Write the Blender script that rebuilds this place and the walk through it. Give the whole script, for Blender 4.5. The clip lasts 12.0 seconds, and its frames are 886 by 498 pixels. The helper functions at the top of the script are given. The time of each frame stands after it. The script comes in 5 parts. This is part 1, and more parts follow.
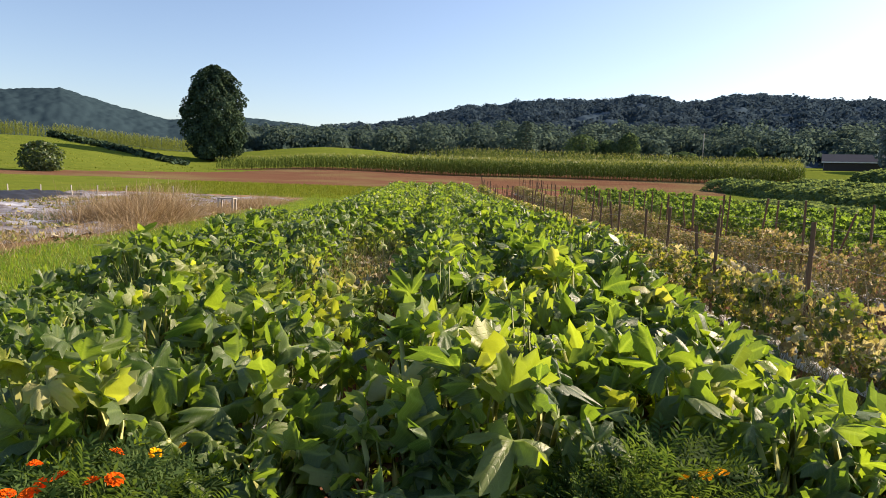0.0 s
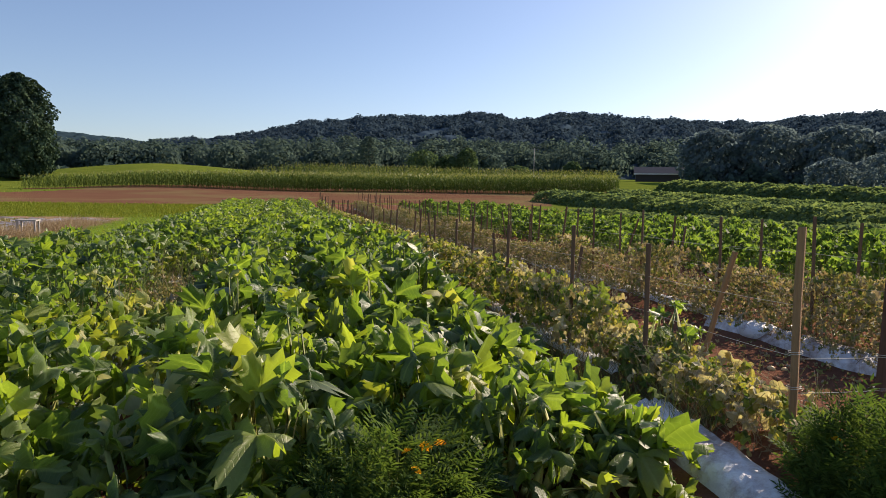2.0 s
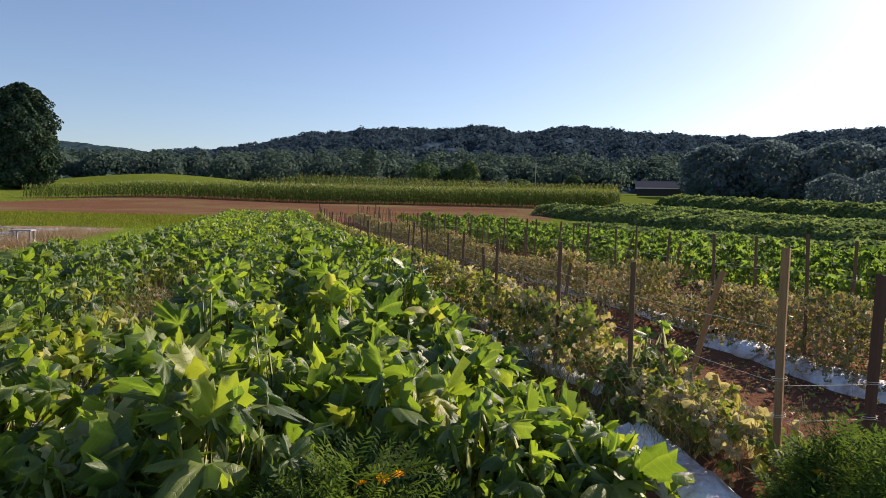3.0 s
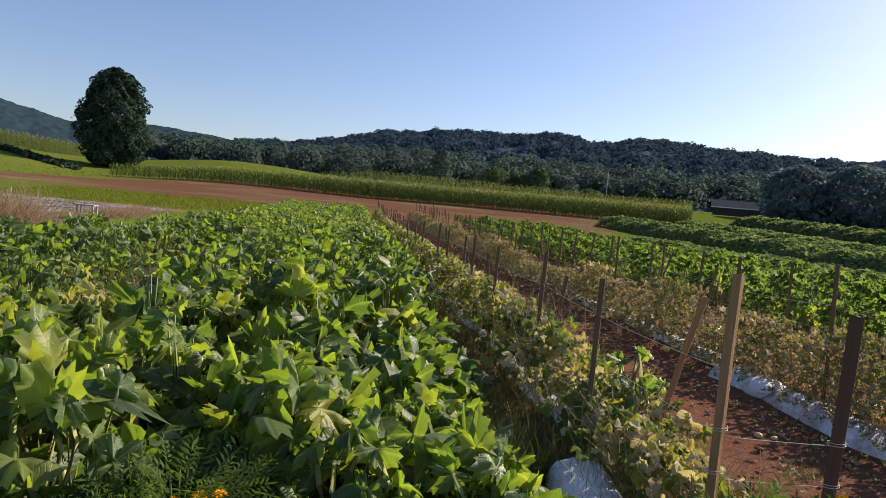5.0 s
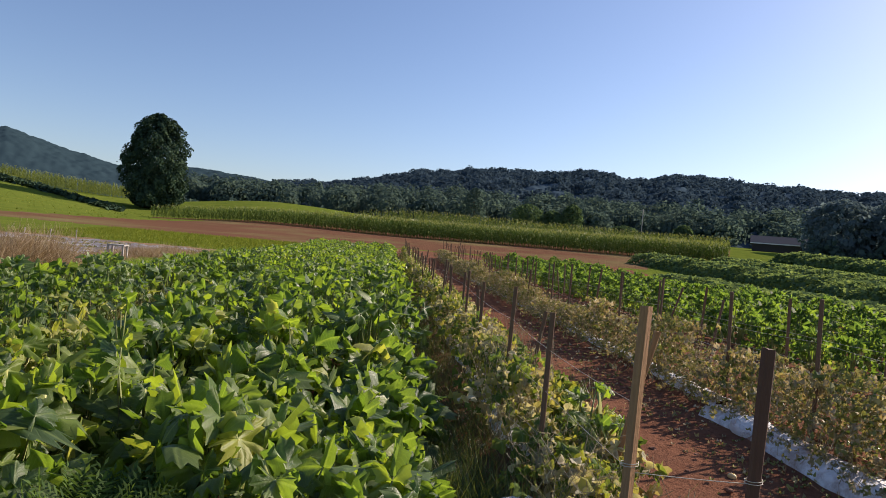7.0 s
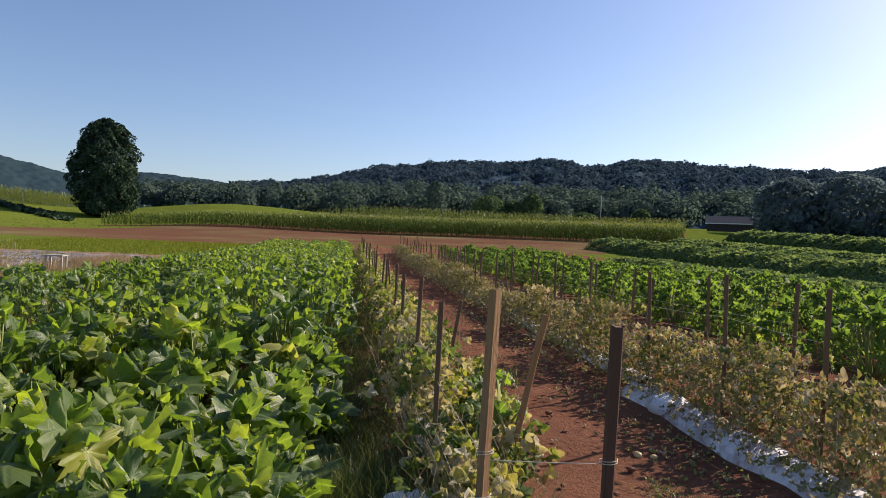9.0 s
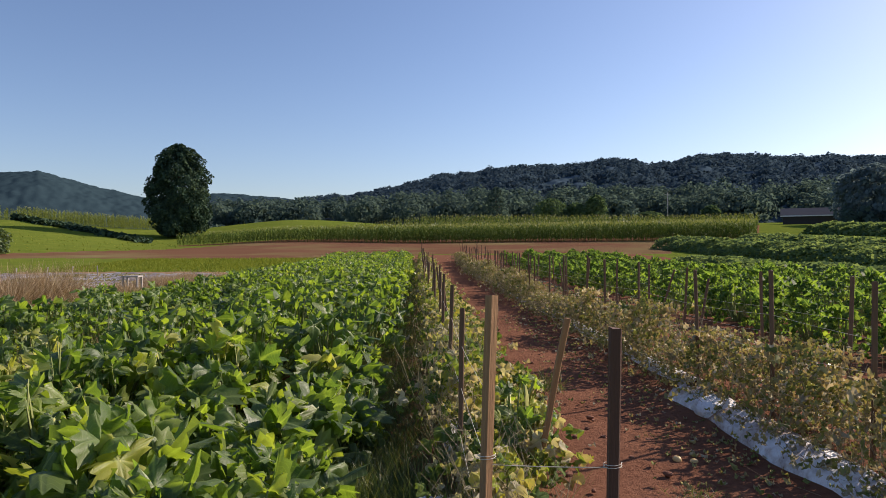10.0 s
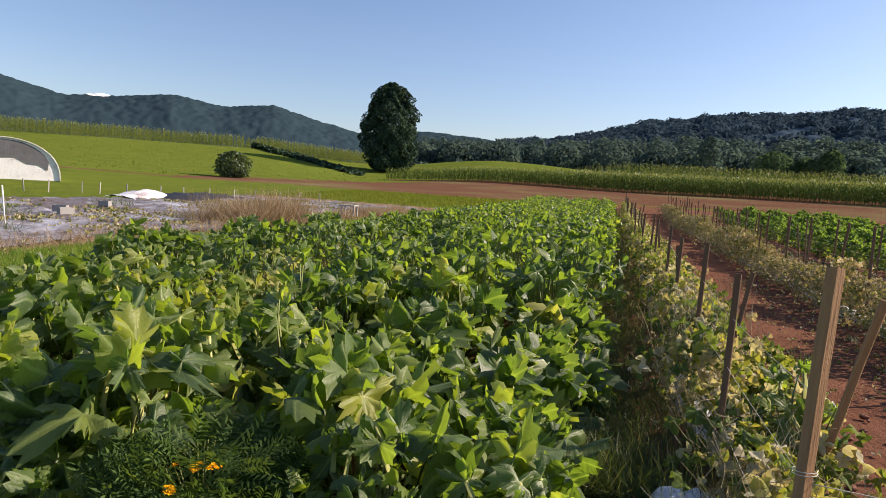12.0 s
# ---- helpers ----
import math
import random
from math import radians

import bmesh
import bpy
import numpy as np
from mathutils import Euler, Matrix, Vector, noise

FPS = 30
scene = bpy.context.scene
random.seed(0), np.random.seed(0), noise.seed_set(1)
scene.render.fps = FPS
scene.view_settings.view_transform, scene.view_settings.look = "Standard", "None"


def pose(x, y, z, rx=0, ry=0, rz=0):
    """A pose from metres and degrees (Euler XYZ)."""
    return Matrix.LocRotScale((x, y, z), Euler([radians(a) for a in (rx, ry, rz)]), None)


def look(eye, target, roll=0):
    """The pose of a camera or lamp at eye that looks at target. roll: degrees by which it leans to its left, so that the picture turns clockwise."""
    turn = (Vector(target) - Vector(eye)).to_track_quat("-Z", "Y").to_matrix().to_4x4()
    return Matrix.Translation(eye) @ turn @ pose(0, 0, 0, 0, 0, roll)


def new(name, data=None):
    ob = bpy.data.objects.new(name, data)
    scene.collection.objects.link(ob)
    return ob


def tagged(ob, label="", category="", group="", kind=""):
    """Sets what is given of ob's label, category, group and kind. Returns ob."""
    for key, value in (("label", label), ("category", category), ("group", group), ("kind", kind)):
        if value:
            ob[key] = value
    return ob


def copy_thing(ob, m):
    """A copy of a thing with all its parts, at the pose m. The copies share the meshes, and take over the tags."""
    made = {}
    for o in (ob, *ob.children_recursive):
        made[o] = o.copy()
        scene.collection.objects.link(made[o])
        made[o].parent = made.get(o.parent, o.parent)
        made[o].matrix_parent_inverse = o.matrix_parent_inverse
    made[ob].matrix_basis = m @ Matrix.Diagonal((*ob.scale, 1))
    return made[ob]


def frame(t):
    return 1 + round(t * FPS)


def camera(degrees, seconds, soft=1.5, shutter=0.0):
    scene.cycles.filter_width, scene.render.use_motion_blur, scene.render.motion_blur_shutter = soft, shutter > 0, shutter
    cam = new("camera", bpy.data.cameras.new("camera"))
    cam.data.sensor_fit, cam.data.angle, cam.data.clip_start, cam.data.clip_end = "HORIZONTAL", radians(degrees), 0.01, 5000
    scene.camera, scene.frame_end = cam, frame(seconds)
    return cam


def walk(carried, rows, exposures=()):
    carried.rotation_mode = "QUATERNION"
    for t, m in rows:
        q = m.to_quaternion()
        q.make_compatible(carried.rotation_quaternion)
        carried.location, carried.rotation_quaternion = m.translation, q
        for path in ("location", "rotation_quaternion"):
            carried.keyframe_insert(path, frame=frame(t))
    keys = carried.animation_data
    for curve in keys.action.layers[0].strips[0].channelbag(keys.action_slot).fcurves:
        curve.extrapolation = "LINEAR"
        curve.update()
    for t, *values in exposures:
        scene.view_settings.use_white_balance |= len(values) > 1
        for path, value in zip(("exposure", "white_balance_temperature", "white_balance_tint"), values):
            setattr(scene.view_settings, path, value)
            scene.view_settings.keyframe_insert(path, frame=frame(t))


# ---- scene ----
cam = camera(69.4, 12.0, soft=0.7)
PATH = [
    (0, (0.406, -1.09, 1.655), (0.436, 0.897, 1.432), 1.9),
    (0.5, (0.352, -1.127, 1.663), (0.404, 0.865, 1.496), 3.5),
    (1, (0.433, -1.229, 1.666), (0.751, 0.737, 1.491), 3.1),
    (1.5, (0.701, -1.334, 1.744), (1.17, 0.603, 1.571), 3.2),
    (2, (0.875, -1.417, 1.648), (1.371, 0.514, 1.482), 0.9),
    (2.5, (0.95, -1.339, 1.66), (1.478, 0.585, 1.53), 0.7),
    (4.5, (1.777, -1.304, 1.693), (2.061, 0.671, 1.56), 5.1),
    (5, (1.991, -1.116, 1.685), (2.279, 0.859, 1.555), 5.3),
    (5.5, (2.093, -1.065, 1.699), (2.365, 0.916, 1.635), 3.4),
    (6, (2.203, -1.112, 1.715), (2.423, 0.875, 1.687), 1.6),
    (6.5, (2.387, -1.174, 1.713), (2.577, 0.817, 1.692), 2.1),
    (7, (2.586, -1.236, 1.715), (2.755, 0.757, 1.694), 4.9),
    (9, (3.15, -1.199, 1.724), (3.429, 0.78, 1.691), 2.2),
    (9.5, (3.368, -1.218, 1.719), (3.603, 0.768, 1.698), 1.9),
    (10, (3.46, -1.277, 1.734), (3.54, 0.721, 1.72), -0.3),
    (10.5, (3.474, -1.281, 1.724), (3.333, 0.712, 1.633), -0.8),
    (11, (3.426, -1.151, 1.73), (3.256, 0.838, 1.611), 0.1),
    (11.5, (3.218, -0.998, 1.733), (2.831, 0.959, 1.595), 1.6),
    (12, (3.043, -0.831, 1.709), (2.538, 1.094, 1.505), 3.4),
]
walk(cam, [(t, look(eye, target, roll)) for t, eye, target, roll in PATH],
     exposures=[(0, 0.88, 7350, 19), (1.0, 0.72, 7200, 19), (2.5, 0.42, 6850, 20), (9, 0.42, 6650, 20), (10.5, 0.37, 6700, 21), (12, 0.58, 6850, 21)])

# ---- world, sun ----
SUN_AZ, SUN_EL = radians(64), radians(29)
world = bpy.data.worlds.new("sky")
scene.world = world
world.use_nodes = True
wn = world.node_tree.nodes
sky = wn.new("ShaderNodeTexSky")
sky.sky_type, sky.sun_disc = "NISHITA", False
sky.sun_elevation, sky.sun_rotation = SUN_EL, SUN_AZ
sky.air_density, sky.dust_density, sky.ozone_density = 1.0, 0.7, 4.0
wn["Background"].inputs["Strength"].default_value = 0.108
world.node_tree.links.new(sky.outputs[0], wn["Background"].inputs["Color"])
sun = new("sun", bpy.data.lights.new("sun", "SUN"))
sun.data.energy, sun.data.angle, sun.data.color = 5.0, radians(0.6), (1.0, 0.9, 0.74)
sun_way = Vector((math.sin(SUN_AZ) * math.cos(SUN_EL), math.cos(SUN_AZ) * math.cos(SUN_EL), math.sin(SUN_EL)))
sun.matrix_world = look(sun_way * 300, (0, 0, 0))

rng = np.random.default_rng(7)
rnd = random.Random(11)


# ---- materials ----
class Nodes:
    """A small builder for node materials."""

    def __init__(self, name):
        self.mat = bpy.data.materials.new(name)
        self.mat.use_nodes = True
        self.tree = self.mat.node_tree
        self.bsdf = self.tree.nodes["Principled BSDF"]
        self.out = self.tree.nodes["Material Output"]

    def add(self, kind, **values):
        node = self.tree.nodes.new(kind)
        for key, value in values.items():
            node.inputs[key].default_value = value
        return node

    def link(self, a, b):
        self.tree.links.new(a, b)

    def noise(self, scale, detail=4.0, rough=0.6, coords="Object", stretch=None):
        n = self.add("ShaderNodeTexNoise", Scale=scale, Detail=detail, Roughness=rough)
        c = self.add("ShaderNodeTexCoord")
        source = c.outputs[coords]
        if stretch:
            m = self.add("ShaderNodeMapping", Scale=stretch)
            self.link(source, m.inputs["Vector"])
            source = m.outputs["Vector"]
        self.link(source, n.inputs["Vector"])
        return n.outputs["Fac"]

    def ramp(self, fac, *stops):
        r = self.add("ShaderNodeValToRGB")
        els = r.color_ramp.elements
        while len(els) < len(stops):
            els.new(0.5)
        for e, (p, c) in zip(els, stops):
            e.position, e.color = p, (*c, 1)
        self.link(fac, r.inputs["Fac"])
        return r.outputs["Color"]

    def mix(self, fac, a, b, blend="MIX"):
        m = self.tree.nodes.new("ShaderNodeMix")
        m.data_type, m.blend_type = "RGBA", blend
        for value, socket in ((fac, m.inputs["Factor"]), (a, m.inputs["A"]), (b, m.inputs["B"])):
            if hasattr(value, "is_linked"):
                self.link(value, socket)
            else:
                socket.default_value = value if isinstance(value, (int, float)) else (*value, 1)
        return m.outputs["Result"]

    def math(self, op, a, b=0.0, clamp=False):
        m = self.tree.nodes.new("ShaderNodeMath")
        m.operation, m.use_clamp = op, clamp
        for value, socket in ((a, m.inputs[0]), (b, m.inputs[1])):
            if hasattr(value, "is_linked"):
                self.link(value, socket)
            else:
                socket.default_value = value
        return m.outputs[0]

    def bump(self, height, strength=0.5, distance=0.02):
        b = self.add("ShaderNodeBump", Strength=strength, Distance=distance)
        self.link(height, b.inputs["Height"])
        self.link(b.outputs["Normal"], self.bsdf.inputs["Normal"])
        return b.outputs["Normal"]

    def done(self, color=None, rough=0.8, metal=0.0, spec=0.5):
        if color is not None:
            if hasattr(color, "is_linked"):
                self.link(color, self.bsdf.inputs["Base Color"])
            else:
                self.bsdf.inputs["Base Color"].default_value = (*color, 1)
        self.bsdf.inputs["Roughness"].default_value = rough
        self.bsdf.inputs["Metallic"].default_value = metal
        self.bsdf.inputs["Specular IOR Level"].default_value = spec
        return self.mat


def leaf_material(name, stops, island=False, glow=0.45, warm=(2.5, 2.3, 0.8), rough=0.45, veins=False, spec=0.4):
    """Thin leaves: a surface with some light passing through, varied leaf by leaf."""
    n = Nodes(name)
    if island:
        pick = n.add("ShaderNodeNewGeometry").outputs["Random Per Island"]
    else:
        pick = n.add("ShaderNodeObjectInfo").outputs["Random"]
    col = n.ramp(pick, *stops)
    blotch = n.noise(9.0, 4.0, 0.65)
    col = n.mix(n.math("MULTIPLY", n.math("SUBTRACT", blotch, 0.45, True), 1.6, True), col, (0.75, 0.78, 0.6), "MULTIPLY")
    if veins:
        uv = n.add("ShaderNodeUVMap")
        uv.uv_map = "leaf"
        sep = n.add("ShaderNodeSeparateXYZ")
        n.link(uv.outputs["UV"], sep.inputs[0])
        across = n.math("MULTIPLY", sep.outputs["X"], n.math("MULTIPLY", sep.outputs["Y"], 1.0))
        vein = n.math("SUBTRACT", 1.0, n.math("MULTIPLY", across, 11.0, True), True)
        # side veins leave the main ones at an angle
        side = n.math("SINE", n.math("MULTIPLY", n.math("SUBTRACT", sep.outputs["Y"], n.math("MULTIPLY", sep.outputs["X"], 0.35)), 42.0))
        side = n.math("MULTIPLY", n.math("SUBTRACT", side, 0.8, True), 1.6)
        both = n.math("ADD", vein, side, True)
        col = n.mix(n.math("MULTIPLY", both, 0.4), col, (0.28, 0.36, 0.13))
        fine = n.noise(60.0, 3.0, 0.6)
        n.bump(n.math("SUBTRACT", n.math("MULTIPLY", fine, 0.4), n.math("MULTIPLY", both, 0.8)), 0.5, 0.008)
    n.done(col, rough, 0.0, spec)
    through_leaf = n.add("ShaderNodeBsdfTranslucent")
    n.link(n.mix(1.0, col, warm, "MULTIPLY"), through_leaf.inputs["Color"])
    mixed = n.add("ShaderNodeMixShader", Fac=glow)
    n.link(n.bsdf.outputs[0], mixed.inputs[1])
    n.link(through_leaf.outputs[0], mixed.inputs[2])
    n.link(mixed.outputs[0], n.out.inputs["Surface"])
    return n.mat


SQUASH = ((0.0, (0.053, 0.096, 0.04)), (0.22, (0.1, 0.152, 0.042)), (0.4, (0.068, 0.116, 0.05)), (0.56, (0.15, 0.203, 0.046)), (0.68, (0.095, 0.142, 0.062)), (0.82, (0.142, 0.194, 0.046)), (0.93, (0.19, 0.235, 0.06)), (1.0, (0.26, 0.285, 0.095)))
YELLOWED = ((0.0, (0.1, 0.17, 0.035)), (0.35, (0.22, 0.27, 0.045)), (0.75, (0.33, 0.34, 0.07)), (1.0, (0.45, 0.43, 0.22)))
OKRA = ((0.0, (0.045, 0.092, 0.034)), (0.5, (0.088, 0.158, 0.04)), (0.85, (0.165, 0.24, 0.05)), (1.0, (0.25, 0.31, 0.065)))
CUCUMBER = ((0.0, (0.075, 0.13, 0.036)), (0.24, (0.125, 0.185, 0.042)), (0.4, (0.23, 0.275, 0.05)), (0.52, (0.42, 0.4, 0.08)), (0.66, (0.33, 0.28, 0.16)), (0.84, (0.55, 0.51, 0.39)), (1.0, (0.38, 0.31, 0.21)))
WITHERED = ((0.0, (0.12, 0.165, 0.045)), (0.25, (0.24, 0.255, 0.07)), (0.5, (0.38, 0.345, 0.14)), (0.75, (0.29, 0.24, 0.13)), (1.0, (0.52, 0.475, 0.34)))
M_SQUASH = leaf_material("squash_leaf_single", SQUASH, veins=True, warm=(2.5, 2.6, 0.6), rough=0.42, spec=0.5)
M_SQUASH_MANY = leaf_material("squash_leaf_many", SQUASH, island=True, veins=True, warm=(2.5, 2.6, 0.6), rough=0.42, spec=0.5)
M_YELLOW = leaf_material("squash_leaf_yellowed", YELLOWED, veins=True, warm=(1.65, 1.7, 0.6))
M_YELLOW_MANY = leaf_material("squash_leaf_yellowed_many", YELLOWED, island=True, veins=True, warm=(1.65, 1.7, 0.6))
M_OKRA = leaf_material("bright_crop_leaf", OKRA, island=True, veins=True, glow=0.47, warm=(2.3, 2.2, 0.8), spec=0.15, rough=0.65)
M_CUKE = leaf_material("vine_leaf_single", CUCUMBER, veins=True, rough=0.8, spec=0.2, glow=0.35, warm=(1.7, 1.6, 0.8))
M_CUKE_MANY = leaf_material("vine_leaf_many", CUCUMBER, island=True, veins=True, rough=0.8, spec=0.2, glow=0.35, warm=(1.7, 1.6, 0.8))
M_DRY = leaf_material("withered_leaf", WITHERED, island=True, glow=0.3, warm=(1.4, 1.2, 0.8), rough=0.8)
M_HEDGE = leaf_material("low_crop_leaf", ((0, (0.095, 0.15, 0.085)), (0.6, (0.145, 0.21, 0.1)), (1, (0.2, 0.27, 0.115))), island=True, glow=0.42, warm=(1.6, 1.5, 0.8), spec=0.0, rough=0.9)
M_TREE = leaf_material("tree_leaf", ((0, (0.034, 0.062, 0.045)), (0.6, (0.048, 0.082, 0.052)), (1, (0.075, 0.11, 0.06))), island=True, glow=0.1, warm=(1.2, 1.2, 0.7), spec=0.0, rough=0.9)
M_BUSH = leaf_material("bush_leaf", ((0, (0.04, 0.068, 0.035)), (1, (0.085, 0.13, 0.045))), island=True, glow=0.3)
# Woods leaves, blued: distance haze is painted into the base colour.
M_WOODS_HAZED = leaf_material("hazed_woods_leaf", ((0, (0.08, 0.125, 0.115)), (0.6, (0.096, 0.142, 0.122)), (0.9, (0.11, 0.16, 0.12)), (1, (0.13, 0.18, 0.12))), island=True, glow=0.5, warm=(1.05, 1.05, 0.95), spec=0.0, rough=1.0)
# Grove leaves are paled to blue-grey, which paints the haze on them.
M_GROVE_HAZED = leaf_material("hazed_grove_leaf", ((0, (0.13, 0.18, 0.2)), (0.7, (0.155, 0.21, 0.22)), (1, (0.18, 0.235, 0.225))), island=True, glow=0.5, warm=(1.1, 1.1, 1.0), spec=0.0, rough=1.0)
# Hillside leaves take still more blue, standing for the haze before them.
M_HILLWOODS_HAZED = leaf_material("hazed_hill_woods_leaf", ((0, (0.056, 0.09, 0.118)), (1, (0.066, 0.102, 0.128))), island=True, glow=0.4, warm=(1.0, 1.0, 1.0), spec=0.0, rough=1.0)
M_FIELDTREE = leaf_material("field_tree_leaf", ((0, (0.075, 0.12, 0.07)), (1, (0.115, 0.17, 0.085))), island=True, glow=0.45, warm=(1.25, 1.25, 0.8), spec=0.0, rough=0.9)
M_CORN = leaf_material("corn_leaf", ((0, (0.06, 0.105, 0.025)), (0.6, (0.1, 0.155, 0.033)), (1, (0.17, 0.215, 0.05))), island=True, glow=0.14, warm=(1.8, 1.7, 0.7), spec=0.1, rough=0.7)
# Paler corn leaf: tassel yellow and sunlight on the tops are painted in.
M_CORN_SUNLIT = leaf_material("sunlit_upper_corn_leaf", ((0, (0.12, 0.16, 0.045)), (1, (0.2, 0.225, 0.07))), island=True, glow=0.3, warm=(1.8, 1.7, 0.7), spec=0.0, rough=0.9)
M_TASSEL = leaf_material("corn_tassel", ((0, (0.15, 0.19, 0.055)), (1, (0.23, 0.26, 0.085))), island=True, glow=0.2)
M_GRASS = leaf_material("lawn_blade", ((0, (0.08, 0.16, 0.025)), (0.7, (0.14, 0.24, 0.035)), (1, (0.26, 0.28, 0.07))), island=True, glow=0.45)
M_PASTURE = leaf_material("pasture_blade", ((0, (0.12, 0.165, 0.022)), (1, (0.24, 0.26, 0.05))), island=True, glow=0.3, warm=(1.5, 1.4, 0.7), spec=0.0)
M_WEED = leaf_material("weed_blade", ((0, (0.04, 0.07, 0.028)), (0.5, (0.065, 0.105, 0.036)), (0.8, (0.1, 0.135, 0.055)), (1, (0.22, 0.22, 0.1))), island=True, glow=0.25)
M_STRAW = leaf_material("dead_grass_blade", ((0, (0.2, 0.13, 0.07)), (0.6, (0.37, 0.27, 0.155)), (1, (0.52, 0.42, 0.28))), island=True, glow=0.3, warm=(1.1, 1.0, 0.8), rough=0.8)
M_FERN = leaf_material("marigold_leaf", ((0, (0.035, 0.075, 0.024)), (1, (0.095, 0.155, 0.045))), island=True, glow=0.35, warm=(2.2, 2.0, 0.8), spec=0.1, rough=0.7)


def plain(name, a, b, scale=8.0, rough=0.7, bump=0.0, stretch=None, distance=0.01, spec=0.4, metal=0.0):
    n = Nodes(name)
    f = n.noise(scale, 5.0, 0.65, stretch=stretch)
    g = n.noise(scale * 0.13, 3.0, 0.5, stretch=stretch)
    col = n.mix(n.math("MULTIPLY", n.math("ADD", f, g), 0.5), a, b)
    if bump:
        n.bump(f, bump, distance)
    return n.done(col, rough, metal, spec)


M_STEM = plain("petiole_green", (0.13, 0.18, 0.05), (0.3, 0.31, 0.1), 6.0, 0.55)
M_STEM_PALE = plain("petiole_pale", (0.34, 0.38, 0.1), (0.55, 0.52, 0.2), 6.0, 0.5)
M_STEM_DRY = plain("dry_stem", (0.2, 0.15, 0.08), (0.4, 0.34, 0.2), 12.0, 0.85)
M_STAKE = plain("weathered_stake", (0.085, 0.045, 0.025), (0.24, 0.14, 0.08), 14.0, 0.85, 0.5, (6, 6, 0.6))
M_POST = plain("pale_post", (0.1, 0.042, 0.018), (0.6, 0.34, 0.16), 22.0, 0.8, 0.8, (4, 4, 0.25))
M_DARKPOST = plain("dark_post", (0.075, 0.035, 0.024), (0.14, 0.07, 0.045), 14.0, 0.8, 0.5, (6, 6, 0.5))
M_STRING = plain("pale_twine", (0.5, 0.46, 0.38), (0.66, 0.62, 0.54), 40.0, 0.8)
M_BARK = plain("bark", (0.05, 0.038, 0.028), (0.13, 0.1, 0.075), 5.0, 0.9, 0.8, (3, 3, 0.5), 0.05)
M_WHITE = plain("white_paint", (0.62, 0.61, 0.58), (0.8, 0.79, 0.76), 6.0, 0.5)
M_BLOCK = plain("concrete_block", (0.22, 0.21, 0.2), (0.38, 0.37, 0.35), 20.0, 0.9, 0.5)
M_BLACK = plain("black_sheet", (0.012, 0.012, 0.013), (0.04, 0.038, 0.035), 3.0, 0.5, 0.4)
M_ROOF = plain("shed_roof", (0.1, 0.096, 0.1), (0.14, 0.135, 0.14), 1.0, 1.0, spec=0.0)
M_SHED = plain("shed_wall", (0.035, 0.03, 0.028), (0.06, 0.05, 0.045), 1.0, 0.8)
M_POLE = plain("utility_pole_wood", (0.3, 0.27, 0.24), (0.45, 0.42, 0.38), 2.0, 0.85)
M_ORANGE = plain("orange_petal", (0.7, 0.075, 0.003), (0.8, 0.14, 0.006), 30.0, 0.85, spec=0.1)
M_GOLD = plain("yellow_petal", (0.8, 0.36, 0.005), (0.88, 0.48, 0.012), 30.0, 0.85, spec=0.1)
M_FRUIT = plain("pale_fruit", (0.7, 0.45, 0.16), (0.8, 0.6, 0.3), 12.0, 0.45)
M_CLOD = plain("earth_clod", (0.16, 0.065, 0.04), (0.3, 0.14, 0.085), 12.0, 0.95, 0.7)
# Near hill's canopy: blue haze is mixed into its green.
M_CANOPY_NEAR_HAZED = plain("hazed_near_canopy", (0.054, 0.085, 0.11), (0.066, 0.1, 0.124), 0.3, 1.0, 0.2, None, 0.8, 0.0)
# Far ridge's canopy: the blue is aerial haze put into the colour.
M_CANOPY_FAR_HAZED = plain("hazed_far_canopy", (0.025, 0.046, 0.058), (0.035, 0.061, 0.072), 0.16, 1.0, 0.3, None, 1.2, 0.0)
M_CLOUD = plain("cloud_white", (0.85, 0.85, 0.86), (0.9, 0.9, 0.9), 0.01, 1.0)


def plastic_material(name, clean, dirty, dirt, rough):
    n = Nodes(name)
    f = n.noise(2.2, 6.0, 0.7)
    g = n.noise(0.35, 3.0, 0.5)
    h = n.noise(14.0, 5.0, 0.7)
    d = n.math("MULTIPLY", n.math("SUBTRACT", n.math("MULTIPLY", n.math("ADD", f, n.math("ADD", g, n.math("MULTIPLY", h, 0.5))), 0.6), dirt, True), 5.0, True)
    n.bump(n.math("ADD", f, n.math("MULTIPLY", h, 0.5)), 0.7, 0.05)
    return n.done(n.mix(d, clean, dirty), rough, 0.0, 0.5)


M_MULCH = plastic_material("white_mulch_film", (0.84, 0.85, 0.87), (0.26, 0.16, 0.12), 0.72, 0.4)
M_TARP = plastic_material("grey_white_sheeting", (0.53, 0.54, 0.58), (0.155, 0.12, 0.098), 0.585, 0.4)
M_TUNNEL = plastic_material("tunnel_film", (0.8, 0.79, 0.77), (0.5, 0.46, 0.42), 0.74, 0.4)
M_TORN = plastic_material("torn_film_dark_inside", (0.13, 0.13, 0.14), (0.09, 0.085, 0.08), 0.7, 0.6)


